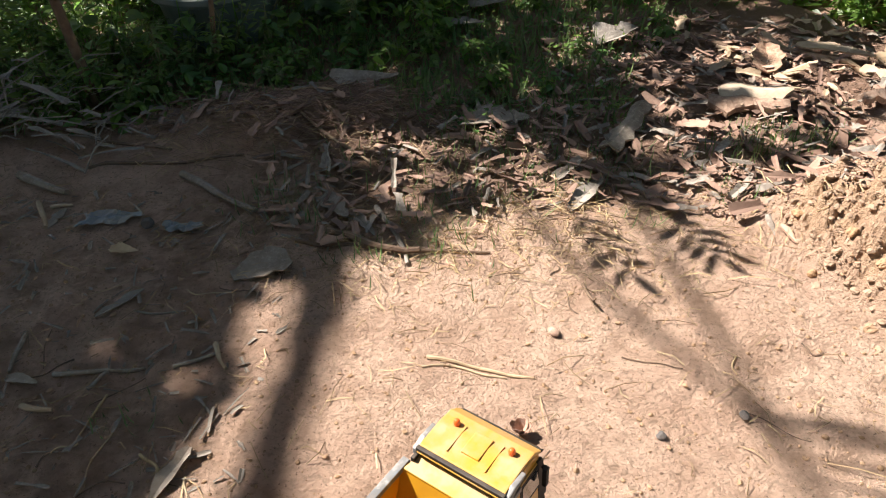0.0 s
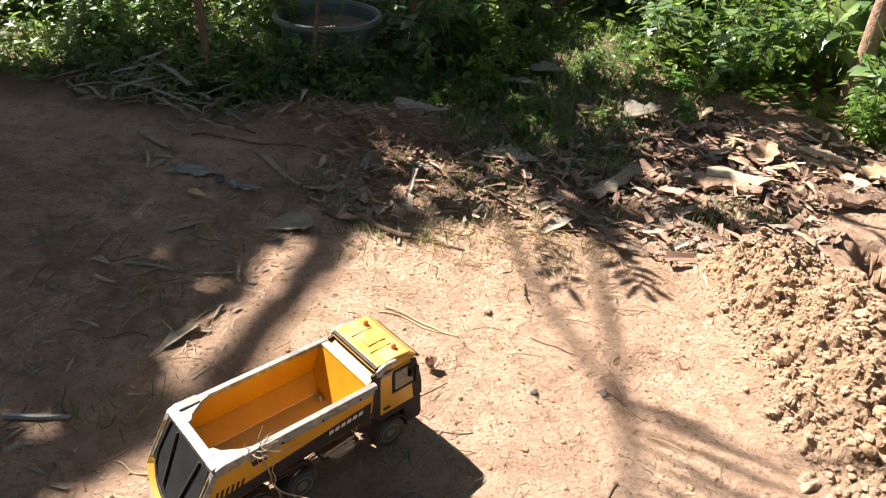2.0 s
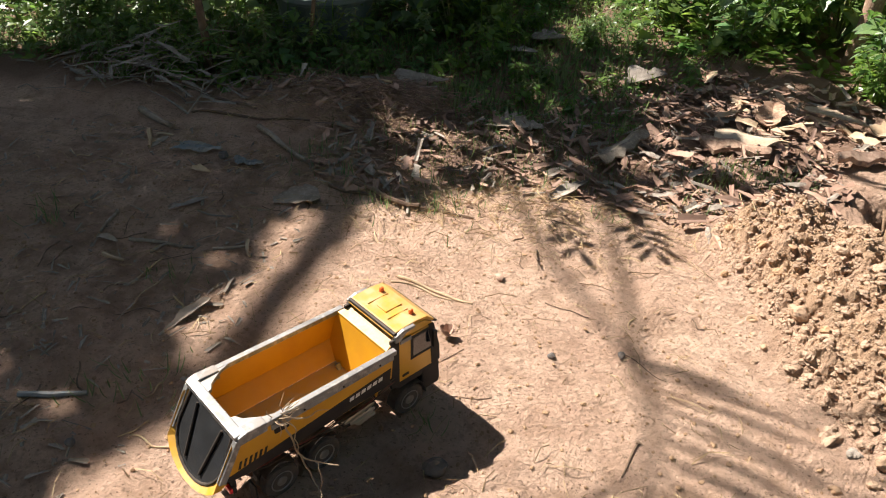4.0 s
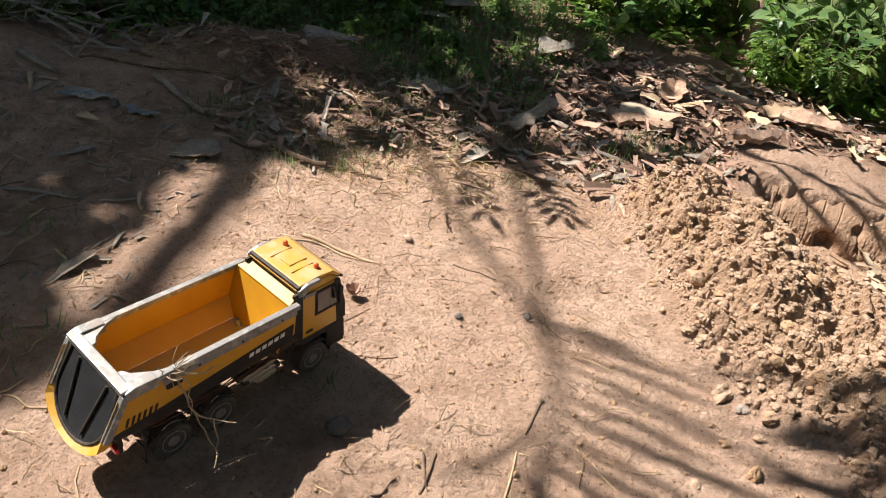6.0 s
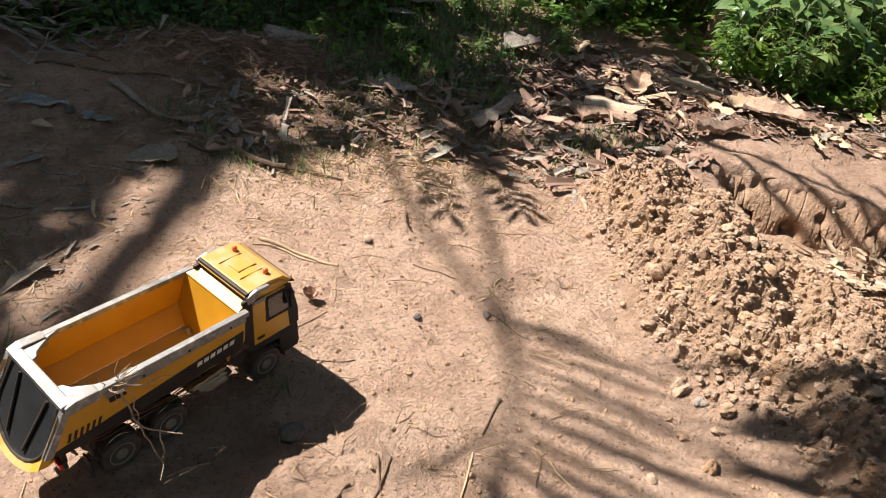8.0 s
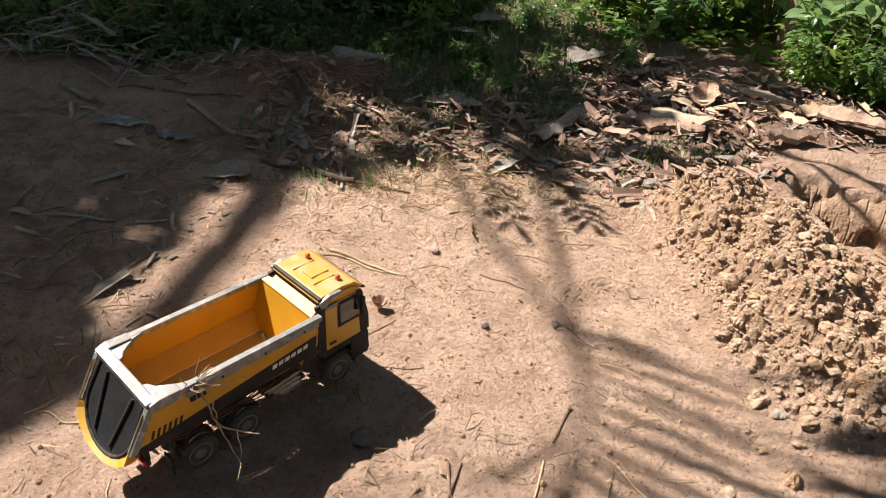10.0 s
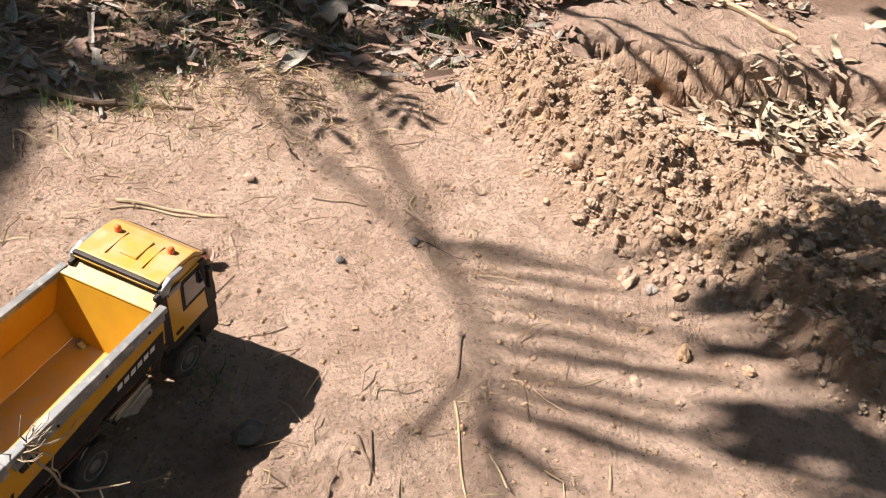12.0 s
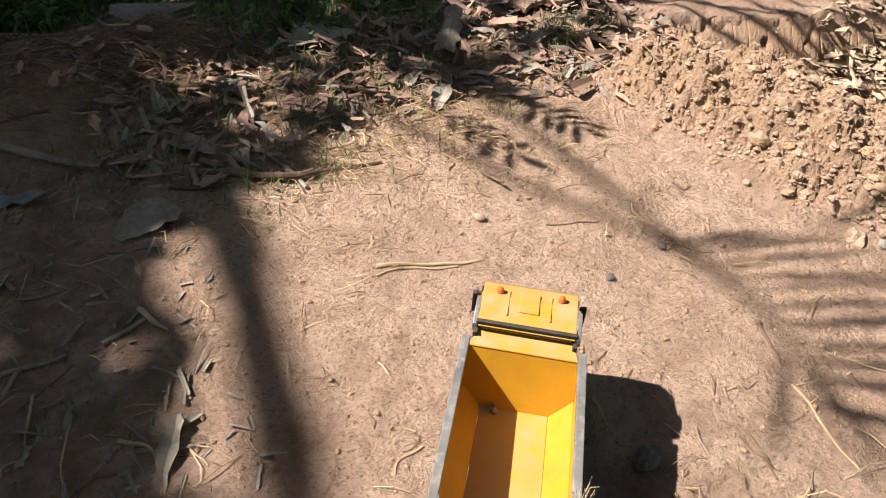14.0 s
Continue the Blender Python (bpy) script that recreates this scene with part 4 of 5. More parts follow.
def build_litter():
    stick((-0.918, 1.878), (-0.641, 1.688), 0.012, "straight weathered grey stick lying on soil", M_GREY, bend=0.008)
    stick((-1.445, 1.891), (-1.24, 1.785), 0.014, "short pale grey stick at the edge of weeds", M_GREY, bend=0.006, seed=2)
    stick((-0.941, 1.072), (-0.742, 1.093), 0.006, "thin grey stick lying on trodden soil", M_GREY, bend=0.01, seed=3)
    stick((-0.802, 0.448), (-0.657, 0.494), 0.008, "dark blue-grey piece of pipe on soil", M_BAG, "pipe_piece", 0.002, seed=4)
    stick((-0.12, 1.13), (0.11, 1.07), 0.0045, "pale peeled twig lying on sandy soil", M_STRAW, bend=0.012, seed=5)
    stick((-0.13, 1.10), (0.05, 1.075), 0.003, "pale peeled twig lying on sandy soil", M_STRAW, bend=0.02, seed=6)
    stick((0.30, 1.13), (0.42, 1.09), 0.002, "thin brown twig on sandy soil", bend=0.008, seed=7)
    stick((0.24, 1.36), (0.255, 1.27), 0.004, "short dry twig standing out of soil", bend=0.004, lift=0.02, seed=8)
    stick((0.565, 0.70), (0.535, 0.60), 0.003, "thin bent twig on sandy soil", bend=0.01, seed=9)
    stick((0.36, 0.50), (0.345, 0.40), 0.0028, "split dry stalk pressed into soil", M_STEM, bend=0.016, seed=10)
    stick((0.335, 0.49), (0.36, 0.41), 0.0024, "split dry stalk pressed into soil", M_STEM, bend=0.02, seed=11)
    stick((0.52, 0.55), (0.50, 0.36), 0.0025, "pale straw stalk on sandy soil", M_STRAW, bend=0.012, seed=12)
    stick((-0.50, 1.55), (0.02, 1.50), 0.006, "long thin dark twig across litter", bend=0.03, seed=13)
    stick((-0.42, 1.60), (-0.16, 1.49), 0.011, "curved grey-brown root on litter", bend=0.03, seed=14, lift=0.01)
    stick((-0.30, 1.70), (-0.19, 1.45), 0.008, "grey-brown splinter of wood on litter", M_GREY, bend=0.01, seed=15)
    stick((-0.72, 2.30), (-0.33, 1.90), 0.006, "long dry stalk across red straw", M_STRAW, bend=0.02, seed=16)
    stick((-1.5, 2.2), (-1.0, 2.02), 0.007, "dark fallen stalk under the weeds", bend=0.02, seed=17)
    stick((-1.25, 1.95), (-0.75, 1.98), 0.006, "dark fallen stalk under the weeds", bend=0.03, seed=18)
    stick((-1.1, 2.6), (-0.5, 2.25), 0.006, "long pale stalk fallen among weeds", M_STRAW, bend=0.03, seed=19, lift=0.03)
    stick((1.10, 2.72), (1.34, 2.43), 0.014, "pale split branch on bark litter", M_WOOD, bend=0.012, seed=20)
    stick((0.86, 2.75), (1.12, 2.45), 0.012, "brown branch lying in bark litter", bend=0.02, seed=21)
    stick((1.95, 2.25), (2.15, 2.02), 0.014, "pale split branch on bark litter", M_WOOD, bend=0.01, seed=22)
    stick((-1.060, 1.188), (-1.040, 1.074), 0.006, "flat grey splinter of wood on shaded soil", M_GREY, bend=0.006, seed=60)
    stick((-0.797, 1.018), (-0.811, 0.912), 0.003, "thin pale twig on shaded soil", M_STRAW, bend=0.014, seed=61)
    stick((-0.667, 0.867), (-0.614, 0.809), 0.004, "short dry stalk on shaded soil", M_STRAW, bend=0.014, seed=62)
    stick((-0.845, 1.030), (-0.816, 1.079), 0.005, "short grey splinter on shaded soil", M_GREY, bend=0.006, seed=63)
    stick((-0.676, 1.091), (-0.592, 1.133), 0.005, "dry split stalk on trodden soil", M_GREY, bend=0.006, seed=64)
    stick((-0.835, 1.275), (-0.709, 1.274), 0.003, "thin dark twig on trodden soil", M_GREY, bend=0.014, seed=65)
    stick((-0.967, 0.984), (-0.896, 0.975), 0.007, "short pale chip of wood on shaded soil", M_WOOD, bend=0.006, seed=66)
    stick((-0.603, 1.165), (-0.556, 1.087), 0.006, "short pale chip of wood on shaded soil", M_WOOD, bend=0.006, seed=67)
    stick((-1.262, 1.721), (-1.198, 1.729), 0.006, "short pale chip of wood on shaded soil", M_WOOD, bend=0.006, seed=68)
    stick((-1.314, 1.749), (-1.219, 1.607), 0.008, "short pale chip of wood on shaded soil", M_WOOD, bend=0.006, seed=69)
    for k in range(64):
        r = random.Random(900 + k)
        x, y, a, l = r.uniform(-0.9, 0.75) if k < 20 else r.uniform(-1.4, -0.5), r.uniform(0.3, 1.6), r.uniform(0, 6.3), r.uniform(0.04, 0.13)
        stick((x, y), (x + l * math.cos(a), y + l * math.sin(a)), r.uniform(0.0012, 0.0024), "thin dry twig lying on the soil", r.choice((M_STEM, M_STRAW, M_STEM)), "twig", 0.015, seed=k)
    # large flat pieces
    sheet((-0.565, 1.435), 30, 0.15, 0.105, M_GREY, "torn flat grey leaf sheath on soil", "leaf_sheath", "leaf", 0.06, (0.35, 0.6, 1.0, 0.95, 0.9), 0.18)
    sheet((0.055, 2.15), -20, 0.20, 0.15, M_GREY, "torn grey papery leaf sheath on grass", "leaf_sheath", "leaf", 0.14, (1.0, 0.9, 0.6, 0.5, 0.2), 0.3, lift=0.02)
    sheet((-0.42, 2.44), -18, 0.27, 0.10, M_GREY, "curled dark grey leaf on red straw", "leaf_sheath", "leaf", 0.05, fold=-0.5, lift=0.03)
    sheet((0.45, 2.06), 60, 0.30, 0.075, M_GREY, "long grey slab of weathered bark", "bark_slab", "bark", 0.04, (0.7, 0.9, 1, 0.9, 0.8), -0.5, 0.006, 0.02)
    sheet((0.29, 1.745), 55, 0.19, 0.05, M_GREY, "narrow grey-brown strip of bark", "bark_strip", "bark", 0.08, (0.3, 0.8, 1, 0.8, 0.3), 0.4, 0.004)
    sheet((0.90, 2.28), -8, 0.23, 0.12, M_WOOD, "large pale split slab of bark", "bark_slab", "bark", 0.05, (0.5, 1, 0.95, 0.9, 0.6), -0.25, 0.010, 0.03)
    sheet((0.86, 2.22), -8, 0.25, 0.10, M_BARK, "brown slab of bark under the pale one", "bark_slab", "bark", 0.0, (0.8, 1, 0.95, 0.9, 0.6), -0.3, 0.018, 0.008)
    sheet((1.30, 2.23), 14, 0.19, 0.060, M_BARK, "reddish rounded piece of split log", "bark_slab", "bark", 0.03, (0.5, 0.9, 1, 0.9, 0.5), -0.8, 0.020, 0.012)
    sheet((1.14, 2.26), -50, 0.17, 0.05, M_WOOD, "pale splinter of wood on soil", "wood_splinter", "wood", 0.03, (0.3, 0.8, 1, 0.7, 0.2), 0.1, 0.006)
    sheet((1.55, 2.42), -25, 0.24, 0.13, M_BARK, "brown curled slab of bark", "bark_slab", "bark", 0.12, (0.6, 1, 0.9, 0.8, 0.5), 0.4, 0.008, 0.02)
    sheet((1.50, 2.55), 20, 0.20, 0.10, M_WOOD, "pale curled slab of bark", "bark_slab", "bark", 0.10, (0.6, 1, 0.9, 0.8, 0.4), 0.4, 0.006, 0.02)
    sheet((1.27, 2.60), -38, 0.27, 0.07, M_WOOD, "long pale strip of bark", "bark_strip", "bark", 0.06, (0.4, 0.9, 1, 0.8, 0.4), 0.3, 0.006, 0.02)
    sheet((1.02, 2.56), 75, 0.20, 0.10, M_BARK, "brown curled slab of bark", "bark_slab", "bark", 0.14, fold=0.5, thick=0.006, lift=0.02)
    sheet((-0.595, 0.80), 72, 0.17, 0.034, M_GREY, "long narrow dry leaf on shaded soil", "dry_leaf", "leaf", 0.06, (0.15, 0.5, 0.85, 1, 0.5), 0.5, 0.0015)
    sheet((-0.88, 1.30), 50, 0.13, 0.030, M_GREY, "narrow grey dry leaf on shaded soil", "dry_leaf", "leaf", 0.04, (0.2, 0.7, 1, 0.8, 0.2), 0.4, 0.0015)
    sheet((-1.0, 1.05), -15, 0.09, 0.026, M_GREY, "narrow grey dry leaf on shaded soil", "dry_leaf", "leaf", 0.03, fold=0.3, thick=0.0015)
    sheet((-0.42, 1.70), -48, 0.15, 0.06, M_GREY, "torn grey leaf on litter", "dry_leaf", "leaf", 0.08, thick=0.002)
    sheet((-0.32, 1.62), -60, 0.14, 0.03, M_GREY, "narrow grey dry leaf on litter", "dry_leaf", "leaf", 0.05, thick=0.002)
    sheet((-1.22, 1.65), 82, 0.13, 0.032, M_GREY, "narrow grey dry leaf on shaded soil", "dry_leaf", "leaf", 0.05, (0.2, 0.5, 1, 0.9, 0.4), 0.3, 0.002)
    sheet((-0.95, 1.50), -10, 0.09, 0.04, M_STRAW, "small tan dry leaf on shaded soil", "dry_leaf", "leaf", 0.05, thick=0.001)
    sheet((0.02, 3.22), 10, 0.17, 0.13, M_GREY, "pale flat dry leaf among weeds", "dry_leaf", "leaf", 0.1, thick=0.002, lift=0.03)
    sheet((-0.08, 3.00), -10, 0.17, 0.07, M_GREY, "pale flat dry leaf among weeds", "dry_leaf", "leaf", 0.1, thick=0.002, lift=0.03)
    sheet((0.52, 2.80), 30, 0.20, 0.13, M_GREY, "pale curled dry leaf on litter", "dry_leaf", "leaf", 0.15, fold=0.5, thick=0.002, lift=0.02)
    # crumpled film on the soil
    for n, (x, y, sx) in enumerate(((-1.06, 1.64, 0.085), (-0.83, 1.60, 0.055))):
        g = Geo()
        cols, rows = 18, 9
        u, v = np.meshgrid(np.linspace(-1, 1, cols), np.linspace(-1, 1, rows))
        ragged = 1 + 0.7 * vnoise(np.arctan2(v, u), u * 0, 0.5, 600 + n)
        px, py = u * sx * ragged, v * sx * 0.36 * ragged + 0.25 * sx * vnoise(u, v, 0.5, 610 + n)
        pz = 0.004 + 0.022 * np.abs(vnoise(px, py, 0.022, 620 + n)) + 0.016 * np.abs(vnoise(px, py, 0.010, 630 + n))
        idx = np.arange(cols * rows).reshape(rows, cols)
        g.add(np.stack([px, py, pz], -1).reshape(-1, 3), np.stack([idx[:-1, :-1], idx[:-1, 1:], idx[1:, 1:], idx[1:, :-1]], -1).reshape(-1, 4).tolist())
        thing("plastic_scrap", g, M_BAG, (x, y, gz(x, y)), "crumpled blue-grey scrap of plastic on soil", "plastic scrap")

    # uncountable litter
    r = np.random.default_rng(21)
    flakes, straws, greys = Geo(), Geo(), Geo()

    def band(x, y):
        """How thickly the ground is strewn."""
        edge = 1.58 + 0.10 * math.sin(x * 5) + (0.35 if x < -0.65 else 0) + (0.25 if x > 0.95 else 0)
        far = 3.1 if x > 0.25 else 2.45
        t = min(max((y - edge) / 0.12, 0), 1) * min(max((far - y) / 0.3, 0), 1)
        return t * (1.0 if x > 0.0 else 0.8)

    n = 0
    while n < 4200:
        x, y = r.uniform(-1.2, 2.4), r.uniform(1.45, 3.1)
        if r.random() > band(x, y) * (0.55 if x > 1.15 else 1.0) or (x > 1.22 and y < 2.2) or at_table(PIT_TABLE, x, y) > 0.02:
            continue
        a, l = r.uniform(0, 6.28), 0.014 + 0.085 * r.random() ** 2.6
        (greys if r.random() < 0.24 else flakes).leaf((x, y, gz(x, y) + 0.004 + 0.03 * r.random() ** 2), (math.cos(a), math.sin(a), r.uniform(-0.15, 0.35)), (r.uniform(-0.5, 0.5), r.uniform(-0.5, 0.5), 1), l,
                    l * r.uniform(0.15, 0.5), r.uniform(-0.2, 0.3), r.uniform(-0.6, 0.7), tuple(r.uniform(0.3, 1.0, 5)))
        n += 1
    tagged(new("leaf_litter", flakes.mesh("leaf_litter", M_LITTER)), "dry reddish-brown leaves and bark flakes strewn on soil", "leaf litter", kind="stuff")
    tagged(new("grey_leaf_litter", greys.mesh("grey_leaf_litter", M_GREY)), "weathered grey leaf and bark flakes strewn on soil", "leaf litter", kind="stuff")
    pale = Geo()
    for _ in range(130):
        x, y = r.uniform(0.75, 2.3), r.uniform(2.22, 3.0)
        if at_table(PIT_TABLE, x, y) > 0.02:
            continue
        a, l = r.uniform(0, 6.28), 0.03 + 0.08 * r.random() ** 2
        pale.leaf((x, y, gz(x, y) + 0.01 + 0.03 * r.random()), (math.cos(a), math.sin(a), r.uniform(-0.1, 0.4)), (r.uniform(-0.5, 0.5), r.uniform(-0.5, 0.5), 1), l, l * r.uniform(0.3, 0.6),
                  r.uniform(-0.2, 0.3), r.uniform(-0.5, 0.7), tuple(r.uniform(0.3, 1.0, 5)))
    tagged(new("pale_bark_chips", pale.mesh("pale_bark_chips", M_WOOD)), "pale split bark chips on reddish soil", "bark chips", kind="stuff")
    husk = Geo()
    for _ in range(420):
        x, y = r.normal(1.98, 0.17), r.normal(1.66, 0.11)
        a, l = r.uniform(0, 6.28), 0.02 + 0.08 * r.random() ** 2
        husk.leaf((x, y, gz(x, y) + 0.005 + 0.05 * r.random()), (math.cos(a), math.sin(a), r.uniform(-0.2, 0.6)), (r.uniform(-0.6, 0.6), r.uniform(-0.6, 0.6), 1), l, l * r.uniform(0.3, 0.6),
                  r.uniform(-0.3, 0.4), r.uniform(-0.6, 0.8), tuple(r.uniform(0.2, 1.0, 5)))
    tagged(new("dry_husks", husk.mesh("dry_husks", M_HUSK)), "pale dry husks and leaf sheaths heaped in the pit", "husks", kind="stuff")
    for _ in range(2600):
        if r.random() < 0.42:
            x, y = r.normal(0.10, 0.36), r.normal(1.62, 0.15)
        elif r.random() < 0.5:
            x, y = r.normal(-0.62, 0.28), r.normal(2.15, 0.14)
        else:
            x, y = r.uniform(-1.6, 0.8), r.uniform(0.2, 2.2)
        a, l = r.uniform(0, 6.28), 0.02 + 0.08 * r.random() ** 1.6
        z = gz(x, y)
        m = (x + 0.5 * l * math.cos(a) + r.normal(0, 0.006), y + 0.5 * l * math.sin(a) + r.normal(0, 0.006), z + 0.006 + 0.012 * r.random())
        straws.tube([(x, y, z + 0.002), m, (x + l * math.cos(a), y + l * math.sin(a), z + 0.002 + 0.01 * r.random())], 0.0005 + 0.0009 * r.random(), 3)
    tagged(new("straw_litter", straws.mesh("straw_litter", M_STRAW)), "bits of dry straw and thin twigs on soil", "straw", kind="stuff")
    red = Geo()
    for _ in range(1300):
        x, y = r.normal(-0.62, 0.24), r.normal(2.2, 0.11)
        a, l = r.normal(0.2, 0.7), 0.04 + 0.10 * r.random()
        z = gz(x, y) + 0.004 + 0.02 * r.random()
        red.tube([(x, y, z), (x + 0.5 * l * math.cos(a), y + 0.5 * l * math.sin(a), z + 0.012 * r.random()), (x + l * math.cos(a), y + l * math.sin(a), gz(x, y) + 0.004)], 0.0008, 3)
    tagged(new("red_straw", red.mesh("red_straw", M_LITTER)), "low mound of reddish dry needles and straw", "straw", kind="stuff")


build_litter()


def build_stalk_pile():
    """Cut grey stalks and leaves thrown at the clearing's edge."""
    r = np.random.default_rng(61)
    g = Geo()
    for _ in range(170):
        x, y = r.normal(-1.62, 0.30), r.normal(2.20, 0.12)
        z = gz(x, y) + 0.16 * r.random() * math.exp(-((x + 1.62) / 0.3) ** 2)
        a, l = r.normal(0.3, 0.9), 0.05 + 0.22 * r.random() ** 2
        if r.random() < 0.5:
            g.leaf((x, y, z + 0.01), (math.cos(a), math.sin(a), r.uniform(-0.25, 0.35)), (r.uniform(-0.6, 0.6), r.uniform(-0.6, 0.6), 1), l, 0.012 + 0.02 * r.random(), r.uniform(0, 0.3), 0.4, tuple(r.uniform(0.3, 1, 5)))
        else:
            m = (x + 0.5 * l * math.cos(a), y + 0.5 * l * math.sin(a), z + 0.02 + 0.02 * r.random())
            g.tube([(x, y, z), m, (x + l * math.cos(a), y + l * math.sin(a), z + 0.02)], 0.001 + 0.0022 * r.random(), 4)
    tagged(new("stalk_pile", g.mesh("stalk_pile", M_GREY)), "low pile of cut grey stalks and dry leaves", "stalks", kind="stuff")
    g = Geo()
    for _ in range(620):
        x, y = r.uniform(-1.7, -0.45), r.uniform(0.1, 1.8)
        a, l = r.uniform(0, 6.28), 0.015 + 0.07 * r.random() ** 2
        g.leaf((x, y, gz(x, y) + 0.002), (math.cos(a), math.sin(a), r.uniform(-0.05, 0.2)), (r.uniform(-0.4, 0.4), r.uniform(-0.4, 0.4), 1), l, 0.004 + 0.012 * r.random(), 0.1, 0.4, tuple(r.uniform(0.3, 1, 5)))
    tagged(new("leaf_scraps", g.mesh("leaf_scraps", M_GREY)), "small grey scraps of dry leaf on shaded soil", "leaf litter", kind="stuff")


build_stalk_pile()


# ---------- grass and weeds ----------
def weed_front(x):
    """Where the tall weeds begin."""
    return float(np.interp(x, (-2.7, -2.0, -1.35, -0.66, -0.15, 0.0, 0.25, 0.5, 0.9, 1.25, 1.6, 2.4, 4.0), (2.5, 2.45, 2.42, 2.72, 2.95, 3.9, 4.3, 3.45, 3.5, 3.35, 3.0, 2.8, 2.6))) + 0.08 * math.sin(6 * x)


def grass_front(x):
    """Where the low green cover begins."""
    return float(np.interp(x, (-2.7, -1.4, -1.0, -0.4, -0.25, 0.0, 0.45, 0.6, 1.0), (2.2, 2.12, 2.25, 2.42, 2.2, 2.05, 2.1, 2.6, 3.0))) + 0.06 * math.sin(8 * x)


def build_grass():
    r = np.random.default_rng(31)
    g = Geo()
    tufts = [(-0.05, 1.73, 0.10, 60), (-0.16, 1.62, 0.07, 50), (0.84, 1.97, 0.09, 170), (0.95, 2.03, 0.08, 120), (-0.18, 2.34, 0.06, 60), (0.10, 0.63, 0.03, 16), (-0.62, 1.76, 0.07, 40),
             (-1.25, 1.1, 0.05, 25), (-0.30, 1.48, 0.06, 26), (0.72, 1.72, 0.05, 30), (-0.62, 0.52, 0.06, 30), (-0.50, 0.60, 0.06, 22), (0.25, 2.05, 0.12, 90), (0.02, 1.95, 0.10, 80),
             (0.45, 1.62, 0.04, 10), (1.75, 2.35, 0.06, 30), (0.33, 0.30, 0.03, 10), (-0.72, 0.95, 0.05, 20), (0.15, 1.85, 0.14, 120), (-0.30, 1.95, 0.14, 120), (0.42, 1.88, 0.10, 70), (-0.1, 1.55, 0.10, 50), (-0.02, 2.2, 0.16, 140), (0.36, 2.25, 0.14, 110), (-0.55, 1.68, 0.07, 40)]
    for x, y, s, n in tufts:
        for _ in range(n):
            px, py = r.normal(x, s), r.normal(y, s * 0.7)
            a, l = r.uniform(0, 6.28), r.uniform(0.02, 0.065)
            g.leaf((px, py, gz(px, py)), (math.cos(a), math.sin(a), r.uniform(0.4, 1.6)), (math.cos(a), math.sin(a), 0.1), l, 0.0035, 0.35, 0.2, (0.8, 1.0, 0.7, 0.05))
    n = 0
    while n < 12000:
        x, y = r.uniform(-2.8, 1.0), r.uniform(1.9, 4.3)
        lim = grass_front(x)
        if y < lim + abs(r.normal(0, 0.12)) or (x > 0.5 and r.random() > 0.3):
            continue
        a, l = r.uniform(0, 6.28), r.uniform(0.02, 0.085)
        g.leaf((x, y, gz(x, y)), (math.cos(a), math.sin(a), r.uniform(0.2, 1.3)), (math.cos(a), math.sin(a), 0.1), l, r.uniform(0.005, 0.011), 0.4, 0.2, (0.8, 1.0, 0.7, 0.05))
        n += 1
    cover = Geo()
    n = 0
    while n < 11000:
        x, y = r.uniform(-3.0, 1.2), r.uniform(2.0, 4.4)
        lim = grass_front(x)
        if y < lim + abs(r.normal(0, 0.10)) or (x > 0.5 and r.random() > 0.35):
            continue
        a, l = r.uniform(0, 6.28), r.uniform(0.010, 0.032)
        cover.leaf((x, y, gz(x, y) + 0.07 * r.random() ** 1.5), (math.cos(a), math.sin(a), r.uniform(-0.4, 0.5)), (r.uniform(-0.6, 0.6), r.uniform(-0.6, 0.6), 1), l, l * r.uniform(0.4, 0.8), 0.2, 0.2, (0.2, 1.0, 0.7, 0.05))
        n += 1
    tagged(new("ground_cover", cover.mesh("ground_cover", M_WEED)), "low green creepers covering the shaded ground", "ground cover", kind="stuff")
    tagged(new("grass", g.mesh("grass", M_GRASS)), "thin tufts of green grass among litter", "grass", kind="stuff")


build_grass()


